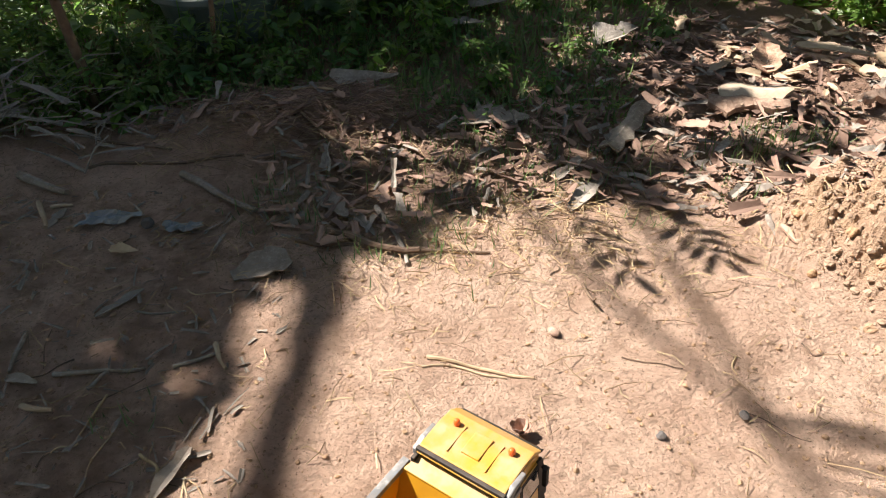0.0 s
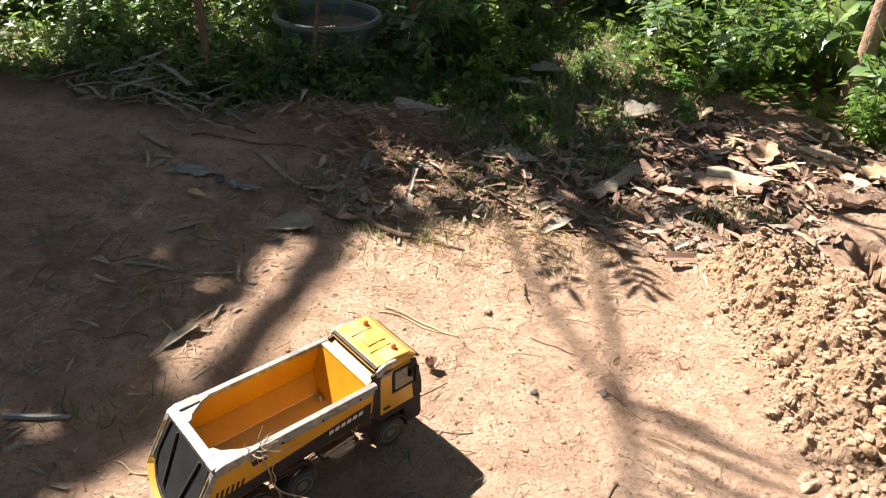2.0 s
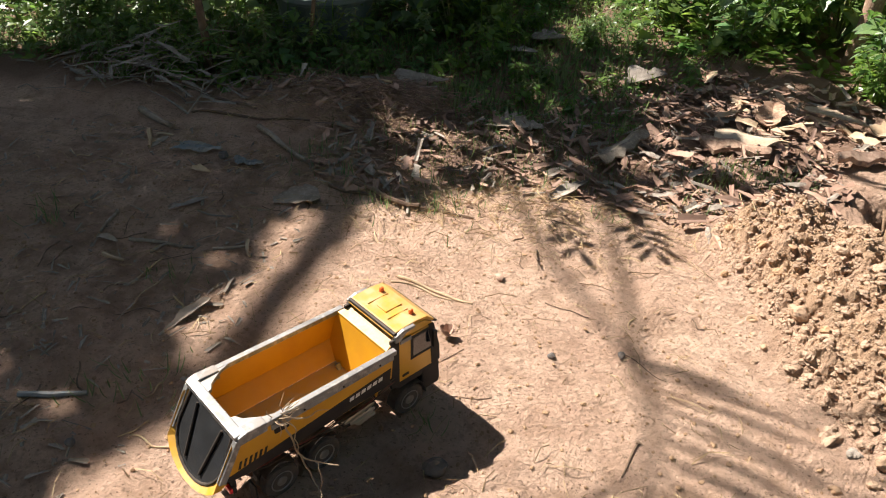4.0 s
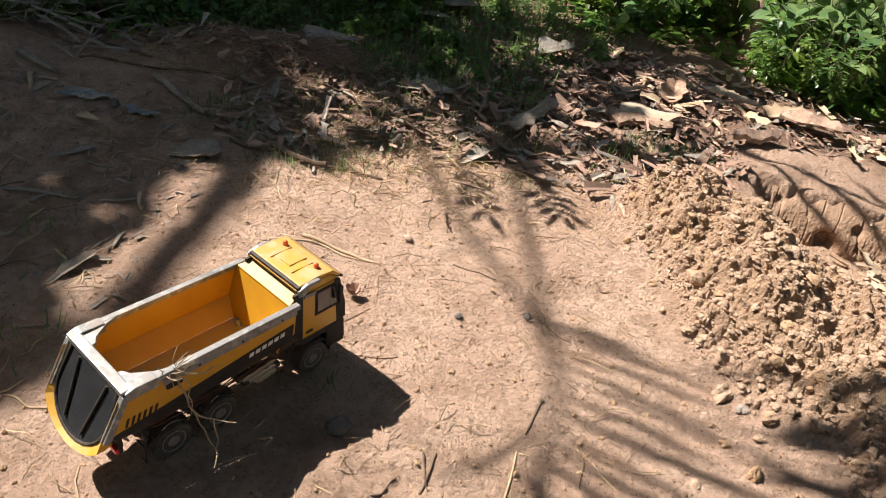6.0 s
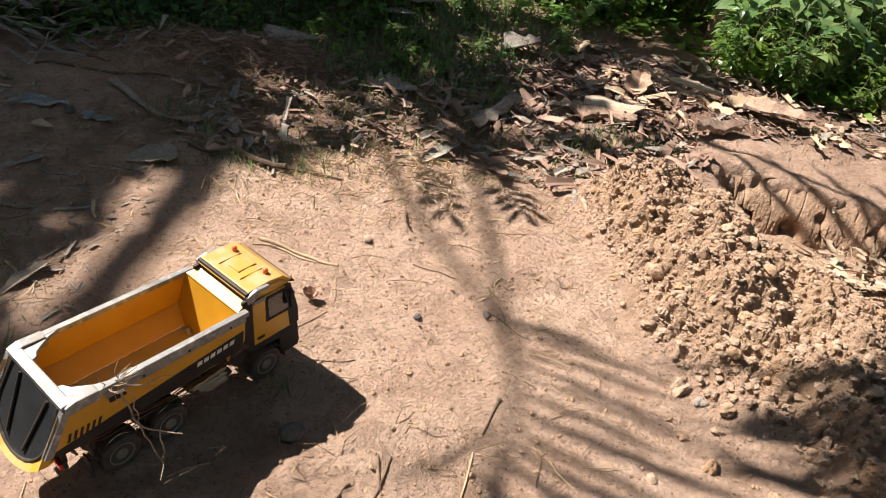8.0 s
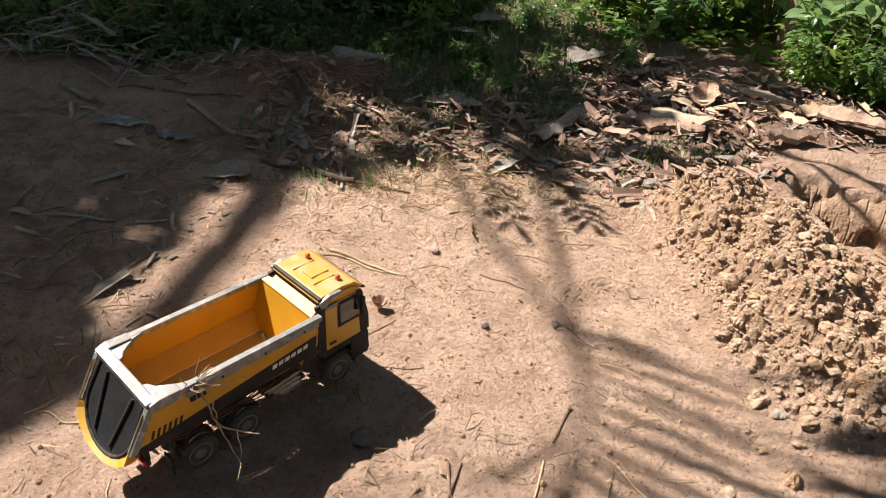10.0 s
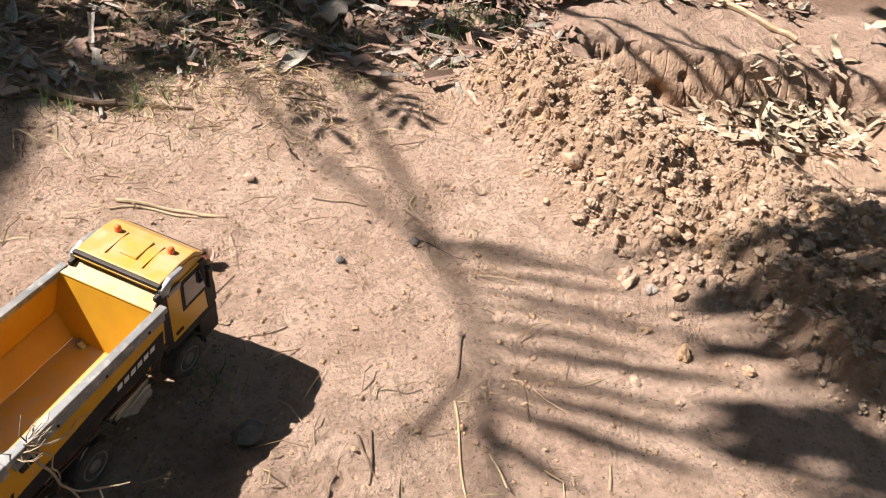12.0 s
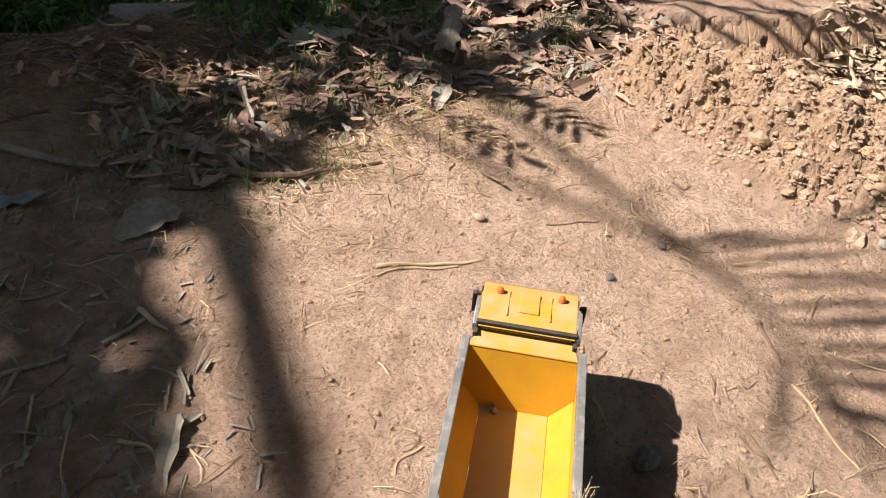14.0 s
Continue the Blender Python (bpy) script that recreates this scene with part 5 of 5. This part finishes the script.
def weed(seed, height, leaves, size, broad=False, name="weed_plant", label="leafy green weed growing at the clearing's edge"):
    """A branching plant: stems, and leaves on short stalks."""
    r = random.Random(seed)
    top = new(name)
    stems, foliage = Geo(), Geo()
    for s in range(r.randint(3, 5)):
        a, lean = r.uniform(0, 6.28), r.uniform(0.1, 0.6)
        h = height * r.uniform(0.6, 1.1)
        pts = []
        for i in range(6):
            t = i / 5
            pts.append(Vector((math.cos(a) * lean * h * t * (0.5 + 0.5 * t) + r.uniform(-0.01, 0.01), math.sin(a) * lean * h * t * (0.5 + 0.5 * t) + r.uniform(-0.01, 0.01), h * t - 0.02 * (i == 0))))
        stems.tube([tuple(p) for p in pts], [0.0045 * (1 - 0.7 * i / 5) for i in range(6)], 5)
        for k in range(leaves):
            t = r.uniform(0.12, 1.0)
            i = min(int(t * 5), 4)
            base = pts[i].lerp(pts[i + 1], t * 5 - i)
            b = r.uniform(0, 6.28)
            out = Vector((math.cos(b), math.sin(b), r.uniform(-0.1, 0.6)))
            stalk = base + out * size * r.uniform(0.2, 0.8)
            stems.tube([tuple(base), tuple(stalk)], 0.0012, 3)
            l = size * r.uniform(0.6, 1.25)
            shape = (0.35, 1.0, 0.95, 0.55, 0.04) if broad else (0.1, 0.8, 1.0, 0.6, 0.04)
            foliage.leaf(stalk, (math.cos(b), math.sin(b), r.uniform(-0.5, 0.3)), (r.uniform(-0.3, 0.3), r.uniform(-0.3, 0.3), 1), l, l * (r.uniform(0.75, 0.95) if broad else r.uniform(0.4, 0.6)),
                         r.uniform(0.05, 0.4), r.uniform(0.05, 0.4), shape)
    part("stem", stems, M_GREENSTEM, top)
    part("foliage", foliage, M_BROAD if broad else M_WEED, top)
    return tagged(top, label, "weed", "weeds at the clearing's edge")


def build_weeds():
    r = random.Random(77)
    kinds = [weed(i, 0.26, 22, 0.042) for i in range(4)] + [weed(10 + i, 0.40, 26, 0.055) for i in range(4)] + [weed(20 + i, 0.34, 16, 0.085, True) for i in range(3)]
    low = [weed(40 + i, 0.10, 16, 0.032, label="low green creeper covering the ground") for i in range(3)]
    # each first plant stands at the edge, too
    spots = [(-1.75, 2.75), (-0.9, 2.95), (-0.35, 3.2), (0.55, 3.55), (-2.2, 2.75), (-1.35, 3.1), (0.85, 3.75), (1.6, 3.5), (1.75, 3.2), (0.95, 3.5), (2.0, 3.0)]
    for ob, (x, y) in zip(kinds, spots):
        ob.matrix_basis = pose(x, y, gz(x, y))
    for ob, (x, y) in zip(low, [(-1.3, 2.35), (-0.7, 2.6), (-0.2, 2.75)]):
        ob.matrix_basis = pose(x, y, gz(x, y))

    edge = [(-1.45, 2.66), (-1.28, 2.70), (-1.12, 2.64), (-0.98, 2.70), (-0.84, 2.72), (-1.2, 2.55), (-1.0, 2.56)]

    def stand(ob, x, y, s):
        c = copy_thing(ob, pose(x, y, gz(x, y), r.uniform(-6, 6), r.uniform(-6, 6), r.uniform(0, 360)) @ Matrix.Scale(s, 4))
        return c
    for k, (x, y) in enumerate(edge):
        stand(kinds[k % 4], x, y, 0.95)
    for k in range(14):
        stand(kinds[k % 4], -2.05 + 0.065 * k, 2.34 + 0.12 * (k % 3), r.uniform(0.5, 0.8))
    n = 0
    while n < 190:
        x, y = r.uniform(-3.4, 3.4), r.uniform(2.2, 5.0)
        front = weed_front(x)
        if y < front or y > front + 1.5 or (abs(x + 1.12) < 0.33 and 2.75 < y < 3.35):
            continue
        big = y > front + 0.3
        pick = r.choice(kinds[4:] if big else kinds[:4]) if x < 0.4 else r.choice(kinds[7:] + kinds[4:6] if r.random() < 0.75 else kinds[:4])
        stand(pick, x, y, r.uniform(0.7, 1.15))
        n += 1
    n = 0
    while n < 90:
        x, y = r.uniform(-2.6, 0.9), r.uniform(2.1, 3.6)
        if y < grass_front(x) + 0.1 or (x > 0.3 and r.random() < 0.6):
            continue
        stand(r.choice(low), x, y, r.uniform(0.6, 1.2))
        n += 1
    # the tangle of leaves behind and between
    nr = np.random.default_rng(41)
    tangle = Geo()
    n = 0
    while n < 20000:
        x, y = nr.uniform(-5.5, 5.5), nr.uniform(2.1, 7.0)
        front = weed_front(x)
        if y < front - 0.22 or (y > front + 1.6 and nr.random() < 0.6) or (abs(x + 1.12) < 0.3 and 2.7 < y < 3.32):
            continue
        back = min(max((y - front + 0.1) / 0.8, 0), 1)
        z = gz(x, y) + nr.random() ** 1.3 * (0.08 + 0.45 * back + (0.5 if y > front + 1.6 else 0))
        a, l = nr.uniform(0, 6.28), nr.uniform(0.03, 0.075) * (1.6 if y > 4.5 else 1.0) * (1.3 if x > 0.5 else 1.0)
        tangle.leaf((x, y, z), (math.cos(a), math.sin(a), nr.uniform(-0.5, 0.5)), (nr.uniform(-0.5, 0.5), nr.uniform(-0.5, 0.5), 1), l, l * nr.uniform(0.4, 0.8), nr.uniform(0, 0.4), nr.uniform(0.05, 0.4),
                    (0.15, 0.85, 1.0, 0.6, 0.05))
        n += 1
    for _ in range(700):
        x, y = nr.uniform(-3.5, 3.5), nr.uniform(2.1, 5.5)
        if y < weed_front(x):
            continue
        z, h = gz(x, y), nr.uniform(0.15, 0.6)
        tangle.tube([(x, y, z - 0.01), (x + nr.normal(0, 0.05), y + nr.normal(0, 0.05), z + h * 0.5), (x + nr.normal(0, 0.12), y + nr.normal(0, 0.12), z + h)], 0.0025, 3)
    tagged(new("undergrowth", tangle.mesh("undergrowth", M_WEED)), "dense tangle of green undergrowth behind the clearing", "undergrowth", kind="stuff")
    # broad-leaved shrub beside the pit
    shrub = new("broad_leaf_shrub")
    stems, foliage = Geo(), Geo()
    for k in range(17):
        a = 0.57 * k
        h, reach = r.uniform(0.12, 0.48), r.uniform(0.06, 0.30)
        tip = Vector((math.cos(a) * reach, math.sin(a) * reach, h))
        stems.tube([(0, 0, -0.02), tuple(tip * 0.5 + Vector((0, 0, 0.05))), tuple(tip)], [0.006, 0.005, 0.003], 5)
        for j in range(4):
            b = a + (j - 1.5) * 1.2
            l = r.uniform(0.06, 0.155)
            foot = tip * r.uniform(0.65, 1.0)
            foliage.leaf(foot, (math.cos(b), math.sin(b), r.uniform(-0.6, 0.3)), (r.uniform(-0.3, 0.3), r.uniform(-0.3, 0.3), 1), l, l * r.uniform(0.6, 0.85), r.uniform(0.1, 0.5), r.uniform(0.1, 0.5),
                         (0.25, 0.85, 1.0, 0.85, 0.5, 0.04))
    part("stem", stems, M_GREENSTEM, shrub)
    part("foliage", foliage, M_BROAD, shrub)
    shrub.matrix_basis = pose(1.72, 2.98, gz(1.72, 2.98))
    tagged(shrub, "broad-leaved green shrub beside the pit", "shrub")
    copy_thing(shrub, pose(2.15, 3.25, gz(2.15, 3.25), 0, 0, 130) @ Matrix.Scale(1.15, 4))
    copy_thing(shrub, pose(1.45, 3.65, gz(1.45, 3.65), 0, 0, 220) @ Matrix.Scale(1.0, 4))
    for x, y in ((1.48, 2.86), (1.60, 2.80), (1.72, 2.74), (1.85, 2.80), (1.95, 2.70), (2.08, 2.78), (1.66, 2.92), (1.90, 2.95), (2.2, 2.66), (1.40, 2.98), (2.05, 2.92), (1.55, 3.02), (2.3, 2.8), (1.78, 2.86)):
        stand(kinds[int(x * 100) % 6], x, y, r.uniform(0.6, 0.9))
    copy_thing(shrub, pose(2.6, 2.75, gz(2.6, 2.75), 0, 0, 40) @ Matrix.Scale(1.1, 4))


build_weeds()


def post(at, height, rad, lean, label, mat, name="sapling"):
    g = Geo()
    r = random.Random(int(at[0] * 100))
    pts = [(lean[0] * t + r.uniform(-0.012, 0.012), lean[1] * t + r.uniform(-0.012, 0.012), height * t - 0.03) for t in (0, 0.15, 0.3, 0.45, 0.6, 0.8, 1.0)]
    g.tube(pts, [rad * (1.15 - 0.4 * t) for t in (0, 0.15, 0.3, 0.45, 0.6, 0.8, 1.0)], 8)
    thing(name, g, mat, (*at, gz(*at)), label, "sapling", smooth=True)


post((-1.40, 2.38), 1.7, 0.017, (-0.12, 0.10), "thin brown sapling stem rising from the weeds", M_STEM)
post((-1.02, 2.62), 1.2, 0.009, (0.10, 0.1), "thin brown sapling stem rising from the weeds", M_STEM)
post((1.47, 3.36), 1.6, 0.042, (0.08, 0.12), "thick tan trunk standing among shrubs", M_BARK, "tree_trunk")
post((-0.72, 3.25), 1.5, 0.028, (0.05, 0.1), "brown upright post behind the drum", M_STEM, "wooden_post")


def build_drum():
    drum = new("plastic_drum")
    drum.matrix_basis = pose(-1.10, 3.02, gz(-1.10, 3.02), 0, 0, 0)
    prof = [(0.20, 0.0), (0.215, 0.01), (0.245, 0.20), (0.250, 0.205), (0.272, 0.212), (0.276, 0.222), (0.272, 0.240), (0.255, 0.242), (0.246, 0.225), (0.215, 0.03)]
    body = lathe(prof, 40)
    bmesh.ops.rotate(body, verts=body.verts[:], matrix=Matrix.Rotation(radians(90), 3, "X"))
    part("tub", body, M_DRUM, drum, smooth=False)
    soil = lathe([(0.234, 0.17), (0.12, 0.185), (0.001, 0.18)], 32)
    bmesh.ops.rotate(soil, verts=soil.verts[:], matrix=Matrix.Rotation(radians(90), 3, "X"))
    part("potting_soil", soil, M_STEM, drum, "dark soil filling the tub")
    tagged(drum, "faded green plastic tub behind the weeds", "tub")


build_drum()


# ---------- the unseen tree whose crown shades the clearing ---
def lifted(gx, gy, h):
    """The place at height h whose shadow falls on (gx, gy)."""
    return Vector((gx + SUN_WAY.x / SUN_WAY.z * h, gy + SUN_WAY.y / SUN_WAY.z * h, h))


def build_tree():
    # Unseen tree, added; limbs and leaves are placed from the shadows they cast.
    tree = new("shade_tree")
    base = Vector((-4.9, 2.2, 0))
    r = random.Random(5)
    nr = np.random.default_rng(6)
    trunk = Geo()
    fork = Vector((-4.5, 2.3, 1.9))
    trunk.tube([(-4.9, 2.2, -0.1), (-4.85, 2.22, 0.7), (-4.7, 2.25, 1.4), tuple(fork)], [0.19, 0.16, 0.14, 0.12], 12)
    part("trunk", trunk, M_STEM, tree)

    def limb(pts, r0, r1, rough=0.0, name="limb"):
        g = Geo()
        n = len(pts)
        g.tube([tuple(p) for p in pts], [(r0 + (r1 - r0) * i / (n - 1)) * (1 + rough * r.uniform(-1, 1)) for i in range(n)], 8)
        part(name, g, M_STEM, tree)
    # a heavy bough, added to cast the dark band on the clearing's shaded side
    bough = [lifted(x, y, 6.2) for x, y in ((-0.42, 1.75), (-0.395, 1.50), (-0.385, 1.30), (-0.395, 1.12), (-0.40, 0.95), (-0.405, 0.80), (-0.42, 0.66), (-0.46, 0.52), (-0.52, 0.40), (-0.60, 0.28), (-0.72, 0.12), (-0.85, -0.1))]
    limb([fork, fork.lerp(bough[0], 0.5) + Vector((-0.3, 0.2, 0.3)), bough[0] + Vector((-0.2, 0.35, 0.1)), *bough], 0.062, 0.038, 0.16)
    # the hanging sprays: two thin curved stalks with narrow leaflets
    for points in (((0.02, 1.95), (0.12, 1.68), (0.21, 1.49), (0.33, 1.27), (0.43, 1.13), (0.52, 0.99), (0.57, 0.88), (0.59, 0.76)),
                   ((0.36, 1.98), (0.42, 1.68), (0.47, 1.45), (0.50, 1.29), (0.55, 1.02), (0.58, 0.86), (0.595, 0.75), (0.58, 0.62), (0.55, 0.48), (0.50, 0.30))):
        curve = [lifted(x, y, 5.2) for x, y in points]
        limb([fork, lifted(-1.6, 2.9, 3.4), lifted(-0.8, 2.7, 4.4)] + curve, 0.021, 0.010)
    spray = Geo()
    tips = [((0.56, 0.97), (0.83, 0.91)), ((0.58, 0.93), (1.03, 0.84)), ((0.60, 0.88), (1.05, 0.77)), ((0.60, 0.83), (1.0, 0.70)), ((0.61, 0.78), (1.20, 0.63)), ((0.61, 0.73), (0.98, 0.61)),
            ((0.60, 0.68), (1.18, 0.50)), ((0.59, 0.63), (1.04, 0.45)), ((0.58, 0.59), (1.10, 0.36)), ((0.56, 0.56), (0.98, 0.32)), ((0.52, 0.51), (0.72, 0.33)), ((0.58, 0.60), (0.56, 0.34)),
            ((0.55, 0.62), (0.36, 0.42)), ((0.95, 0.74), (1.5, 0.62)), ((0.95, 0.66), (1.6, 0.50)), ((1.0, 0.50), (1.7, 0.36)), ((0.95, 0.42), (1.6, 0.22)), ((0.9, 0.90), (1.4, 0.80))]
    for p, q in tips:
        h = 2.9
        A, B = lifted(*p, h), lifted(*q, h + r.uniform(-0.15, 0.25))
        l = (B - A).length
        spray.leaf(A, B - A, SUN_WAY, l, r.uniform(0.018, 0.032), 0.03, 0.1, (0.3, 0.8, 1.0, 0.9, 0.6, 0.08))
    # lines over the pit
    for k in range(6):
        p = (1.30 + 0.17 * k, 2.12 - 0.03 * k)
        A, B = lifted(*p, 2.2), lifted(p[0] + 0.30, p[1] - 0.42, 2.2)
        spray.leaf(A, B - A, SUN_WAY, (B - A).length, 0.028, 0.02, 0.1, (0.3, 0.8, 1.0, 0.9, 0.6, 0.08))
    for k in range(7):
        p = (1.75, 1.35 - 0.10 * k)
        A, B = lifted(*p, 2.2), lifted(p[0] + 0.6, p[1] + 0.03 * k - 0.02, 2.2)
        spray.leaf(A, B - A, SUN_WAY, (B - A).length, 0.035, 0.02, 0.1, (0.3, 0.8, 1.0, 0.9, 0.6, 0.08))
    limb([fork, lifted(0.4, 2.6, 2.4), lifted(1.2, 2.2, 2.2), lifted(1.74, 1.9, 2.2), lifted(1.74, 0.6, 2.2)], 0.03, 0.008)
    # two feathered sprigs whose leaflets show at the edge of the shade
    for cx, cy, tx, ty in ((0.24, 1.68, 0.37, 1.40), (0.49, 1.66, 0.60, 1.44)):
        A, B = lifted(cx, cy, 1.5), lifted(tx, ty, 1.45)
        axis = (B - A).normalized()
        across = axis.cross(SUN_WAY).normalized()
        spray.tube([tuple(A), tuple(B)], 0.004, 5)
        for k in range(9):
            t = 0.15 + 0.85 * k / 8
            p = A.lerp(B, t)
            way = axis * r.uniform(0.8, 1.2) + across * (0.75 if k % 2 else -0.75) * (1.0 if k < 8 else 0.1)
            spray.leaf(p, way, SUN_WAY, r.uniform(0.08, 0.13), r.uniform(0.022, 0.030), 0.05, 0.1, (0.25, 0.85, 1.0, 0.7, 0.08))
    # the drooping sprays, added to shade the far corner of the heap
    for _ in range(900):
        gx, gy = r.uniform(0.85, 2.5), r.uniform(-0.4, 1.0)
        if gy > 0.72 + 0.45 * (gx - 0.95) or ((gx - 1.75) / 0.85) ** 2 + ((gy - 0.42) / 0.72) ** 2 > 1 or r.random() < 0.58:
            continue
        A = lifted(gx, gy, r.uniform(2.6, 3.4))
        B = A + Vector((0.42, r.uniform(-0.22, 0.02), r.uniform(-0.1, 0.1)))
        spray.leaf(A, B - A, SUN_WAY, (B - A).length, r.uniform(0.025, 0.05), 0.03, 0.1, (0.3, 0.8, 1.0, 0.9, 0.6, 0.08))
    part("leaf_spray", spray, M_CANOPY, tree)

    # the crown
    crown = Geo()

    def shaded(x, y):
        if x < -1.45 and y > 2.40 + 0.15 * math.sin(3 * x):
            return 0.25
        if y < 1.9 and x < (-0.48 - 0.30 * min(0.62 - y, 0.6) if y < 0.62 else -0.565 if y < 1.5 else -0.565 - 0.35 * abs(math.sin(2.3 * y))):
            return 0.97 if x > -1.6 else 0.93
        back = 1.30 + 0.40 * min(max((x + 0.55) / 0.5, 0), 1) + 0.06 * math.sin(9 * x)
        right = 0.62 if y < 3.1 else 0.1
        if x < right and y > back + 0.04:
            return 0.95 if x < -0.25 or (y > 2.1 and x < -0.1) else 0.80
        if right <= x < 1.1 and y > 1.85 and y < 2.2:
            return 0.55
        if right <= x < 0.95 and 2.2 <= y < 2.5:
            return 0.6
        if 0.3 <= x < 1.45 and 2.5 <= y < 3.4:
            return 0.80
        return 0.0
    n = 0
    made = 0
    while made < 12500 and n < 140000:
        n += 1
        x, y = r.uniform(-5.0, 1.5), r.uniform(-1.6, 5.2)
        if r.random() > (shaded(x, y) ** 3 if shaded(x, y) < 0.9 else 1.0):
            continue
        if shaded(x, y) == 0.0:
            continue
        # clumped gaps
        gap = float(vnoise(np.array([x]), np.array([y]), 0.22, 51)[0]) + 0.6 * float(vnoise(np.array([x]), np.array([y]), 0.09, 52)[0])
        if gap > (0.20 if y > 2.2 else 0.32 if y > 1.75 else 0.66 if y > 0.62 or x < -0.9 else 0.33) and x > -1.9:
            continue
        h = r.uniform(4.2, 6.4) if y < 1.9 else r.uniform(2.6, 4.4)
        c = lifted(x, y, h)
        a = r.uniform(0, 6.28)
        l = r.uniform(0.10, 0.19)
        way = Vector((math.cos(a), math.sin(a), r.uniform(-0.5, 0.2)))
        crown.leaf(c - way.normalized() * l / 2, way, SUN_WAY + Vector((r.uniform(-0.5, 0.5), r.uniform(-0.5, 0.5), 0)), l, l * 0.6, 0.15, 0.2, (0.15, 0.85, 1.0, 0.7, 0.06))
        made += 1
    part("crown", crown, M_CANOPY, tree)
    tagged(tree, "leafy tree with spreading boughs, added out of view to shade the clearing", "tree")


build_tree()


# ---------- unseen trees added round the clearing to cut sky light ---
def in_sun(x, y):
    """Where the added trees leave the sun on the clearing, the litter and the weeds."""
    ragged = 0.35 * float(vnoise(np.array([x]), np.array([y]), 0.5, 91)[0])
    clearing = ((x - 0.85) / 1.95) ** 2 + ((y - 0.95) / 1.45) ** 2 < 1 + ragged
    litter = ((x - 1.6) / 1.5) ** 2 + ((y - 2.6) / 1.4) ** 2 < 1 + ragged
    left = ((x + 2.8) / 1.5) ** 2 + ((y - 3.6) / 1.6) ** 2 < 1 + ragged
    right = ((x - 2.4) / 1.9) ** 2 + ((y - 4.2) / 1.5) ** 2 < 1 + ragged
    middle = ((x - 0.15) / 0.8) ** 2 + ((y - 3.3) / 1.1) ** 2 < 1 + ragged and ragged > -0.03
    return clearing or litter or left or right or middle


def build_sky_block_trees():
    r = random.Random(71)
    # Added, unseen: their crowns block the sky but leave out leaves before the sun.
    for k, (bx, by, tall) in enumerate(((-7.0, -1.5, 6.5), (-6.4, 6.5, 7.0), (-1.5, 8.6, 7.5), (4.2, 8.0, 7.0), (7.6, 3.0, 6.5), (6.6, -3.2, 6.5), (0.8, -6.2, 6.5), (-4.8, -5.4, 6.5))):
        tree = new("forest_tree")
        tree.matrix_basis = pose(bx, by, gz(bx, by))
        trunk = Geo()
        trunk.tube([(0, 0, -0.2), (0.05, 0.02, 1.5), (-0.05, 0.1, 3.0), (0.1, 0.0, tall * 0.75)], [0.20, 0.16, 0.13, 0.06], 10)
        part("trunk", trunk, M_STEM, tree)
        crown = Geo()
        clumps = []
        for _ in range(70):
            a, d = r.uniform(0, 6.28), 5.2 * math.sqrt(r.random())
            clumps.append(Vector((d * math.cos(a), d * math.sin(a), r.uniform(1.2 if d > 2 else 3.0, tall))))
        for n in range(2300):
            c = r.choice(clumps) + Vector((r.gauss(0, 0.5), r.gauss(0, 0.5), r.gauss(0, 0.35)))
            wx, wy = bx + c.x, by + c.y
            if c.z < 0.6 or (c.z < 2.6 and math.hypot(wx, wy - 1.2) < 4.6) or math.hypot(wx, wy - 0.5) < 1.4:
                continue
            gx, gy = wx - SUN_WAY.x / SUN_WAY.z * c.z, wy - SUN_WAY.y / SUN_WAY.z * c.z
            if in_sun(gx, gy):
                continue
            a, l = r.uniform(0, 6.28), r.uniform(0.3, 0.55)
            crown.leaf(c, (math.cos(a), math.sin(a), r.uniform(-0.7, 0.4)), (r.uniform(-0.5, 0.5), r.uniform(-0.5, 0.5), 1), l, l * 0.6, 0.2, 0.2, (0.15, 0.85, 1.0, 0.05))
        for n in range(5):
            tip = clumps[n]
            g = Geo()
            g.tube([(0, 0.05, 2.0 + 0.4 * n), tuple(tip * 0.5 + Vector((0, 0, 1.4))), tuple(tip)], [0.06, 0.04, 0.015], 6)
            part("limb", g, M_STEM, tree)
        part("crown", crown, M_CANOPY, tree)
        tagged(tree, "tall leafy tree added out of view to block sky light", "tree", "trees round the clearing")


build_sky_block_trees()
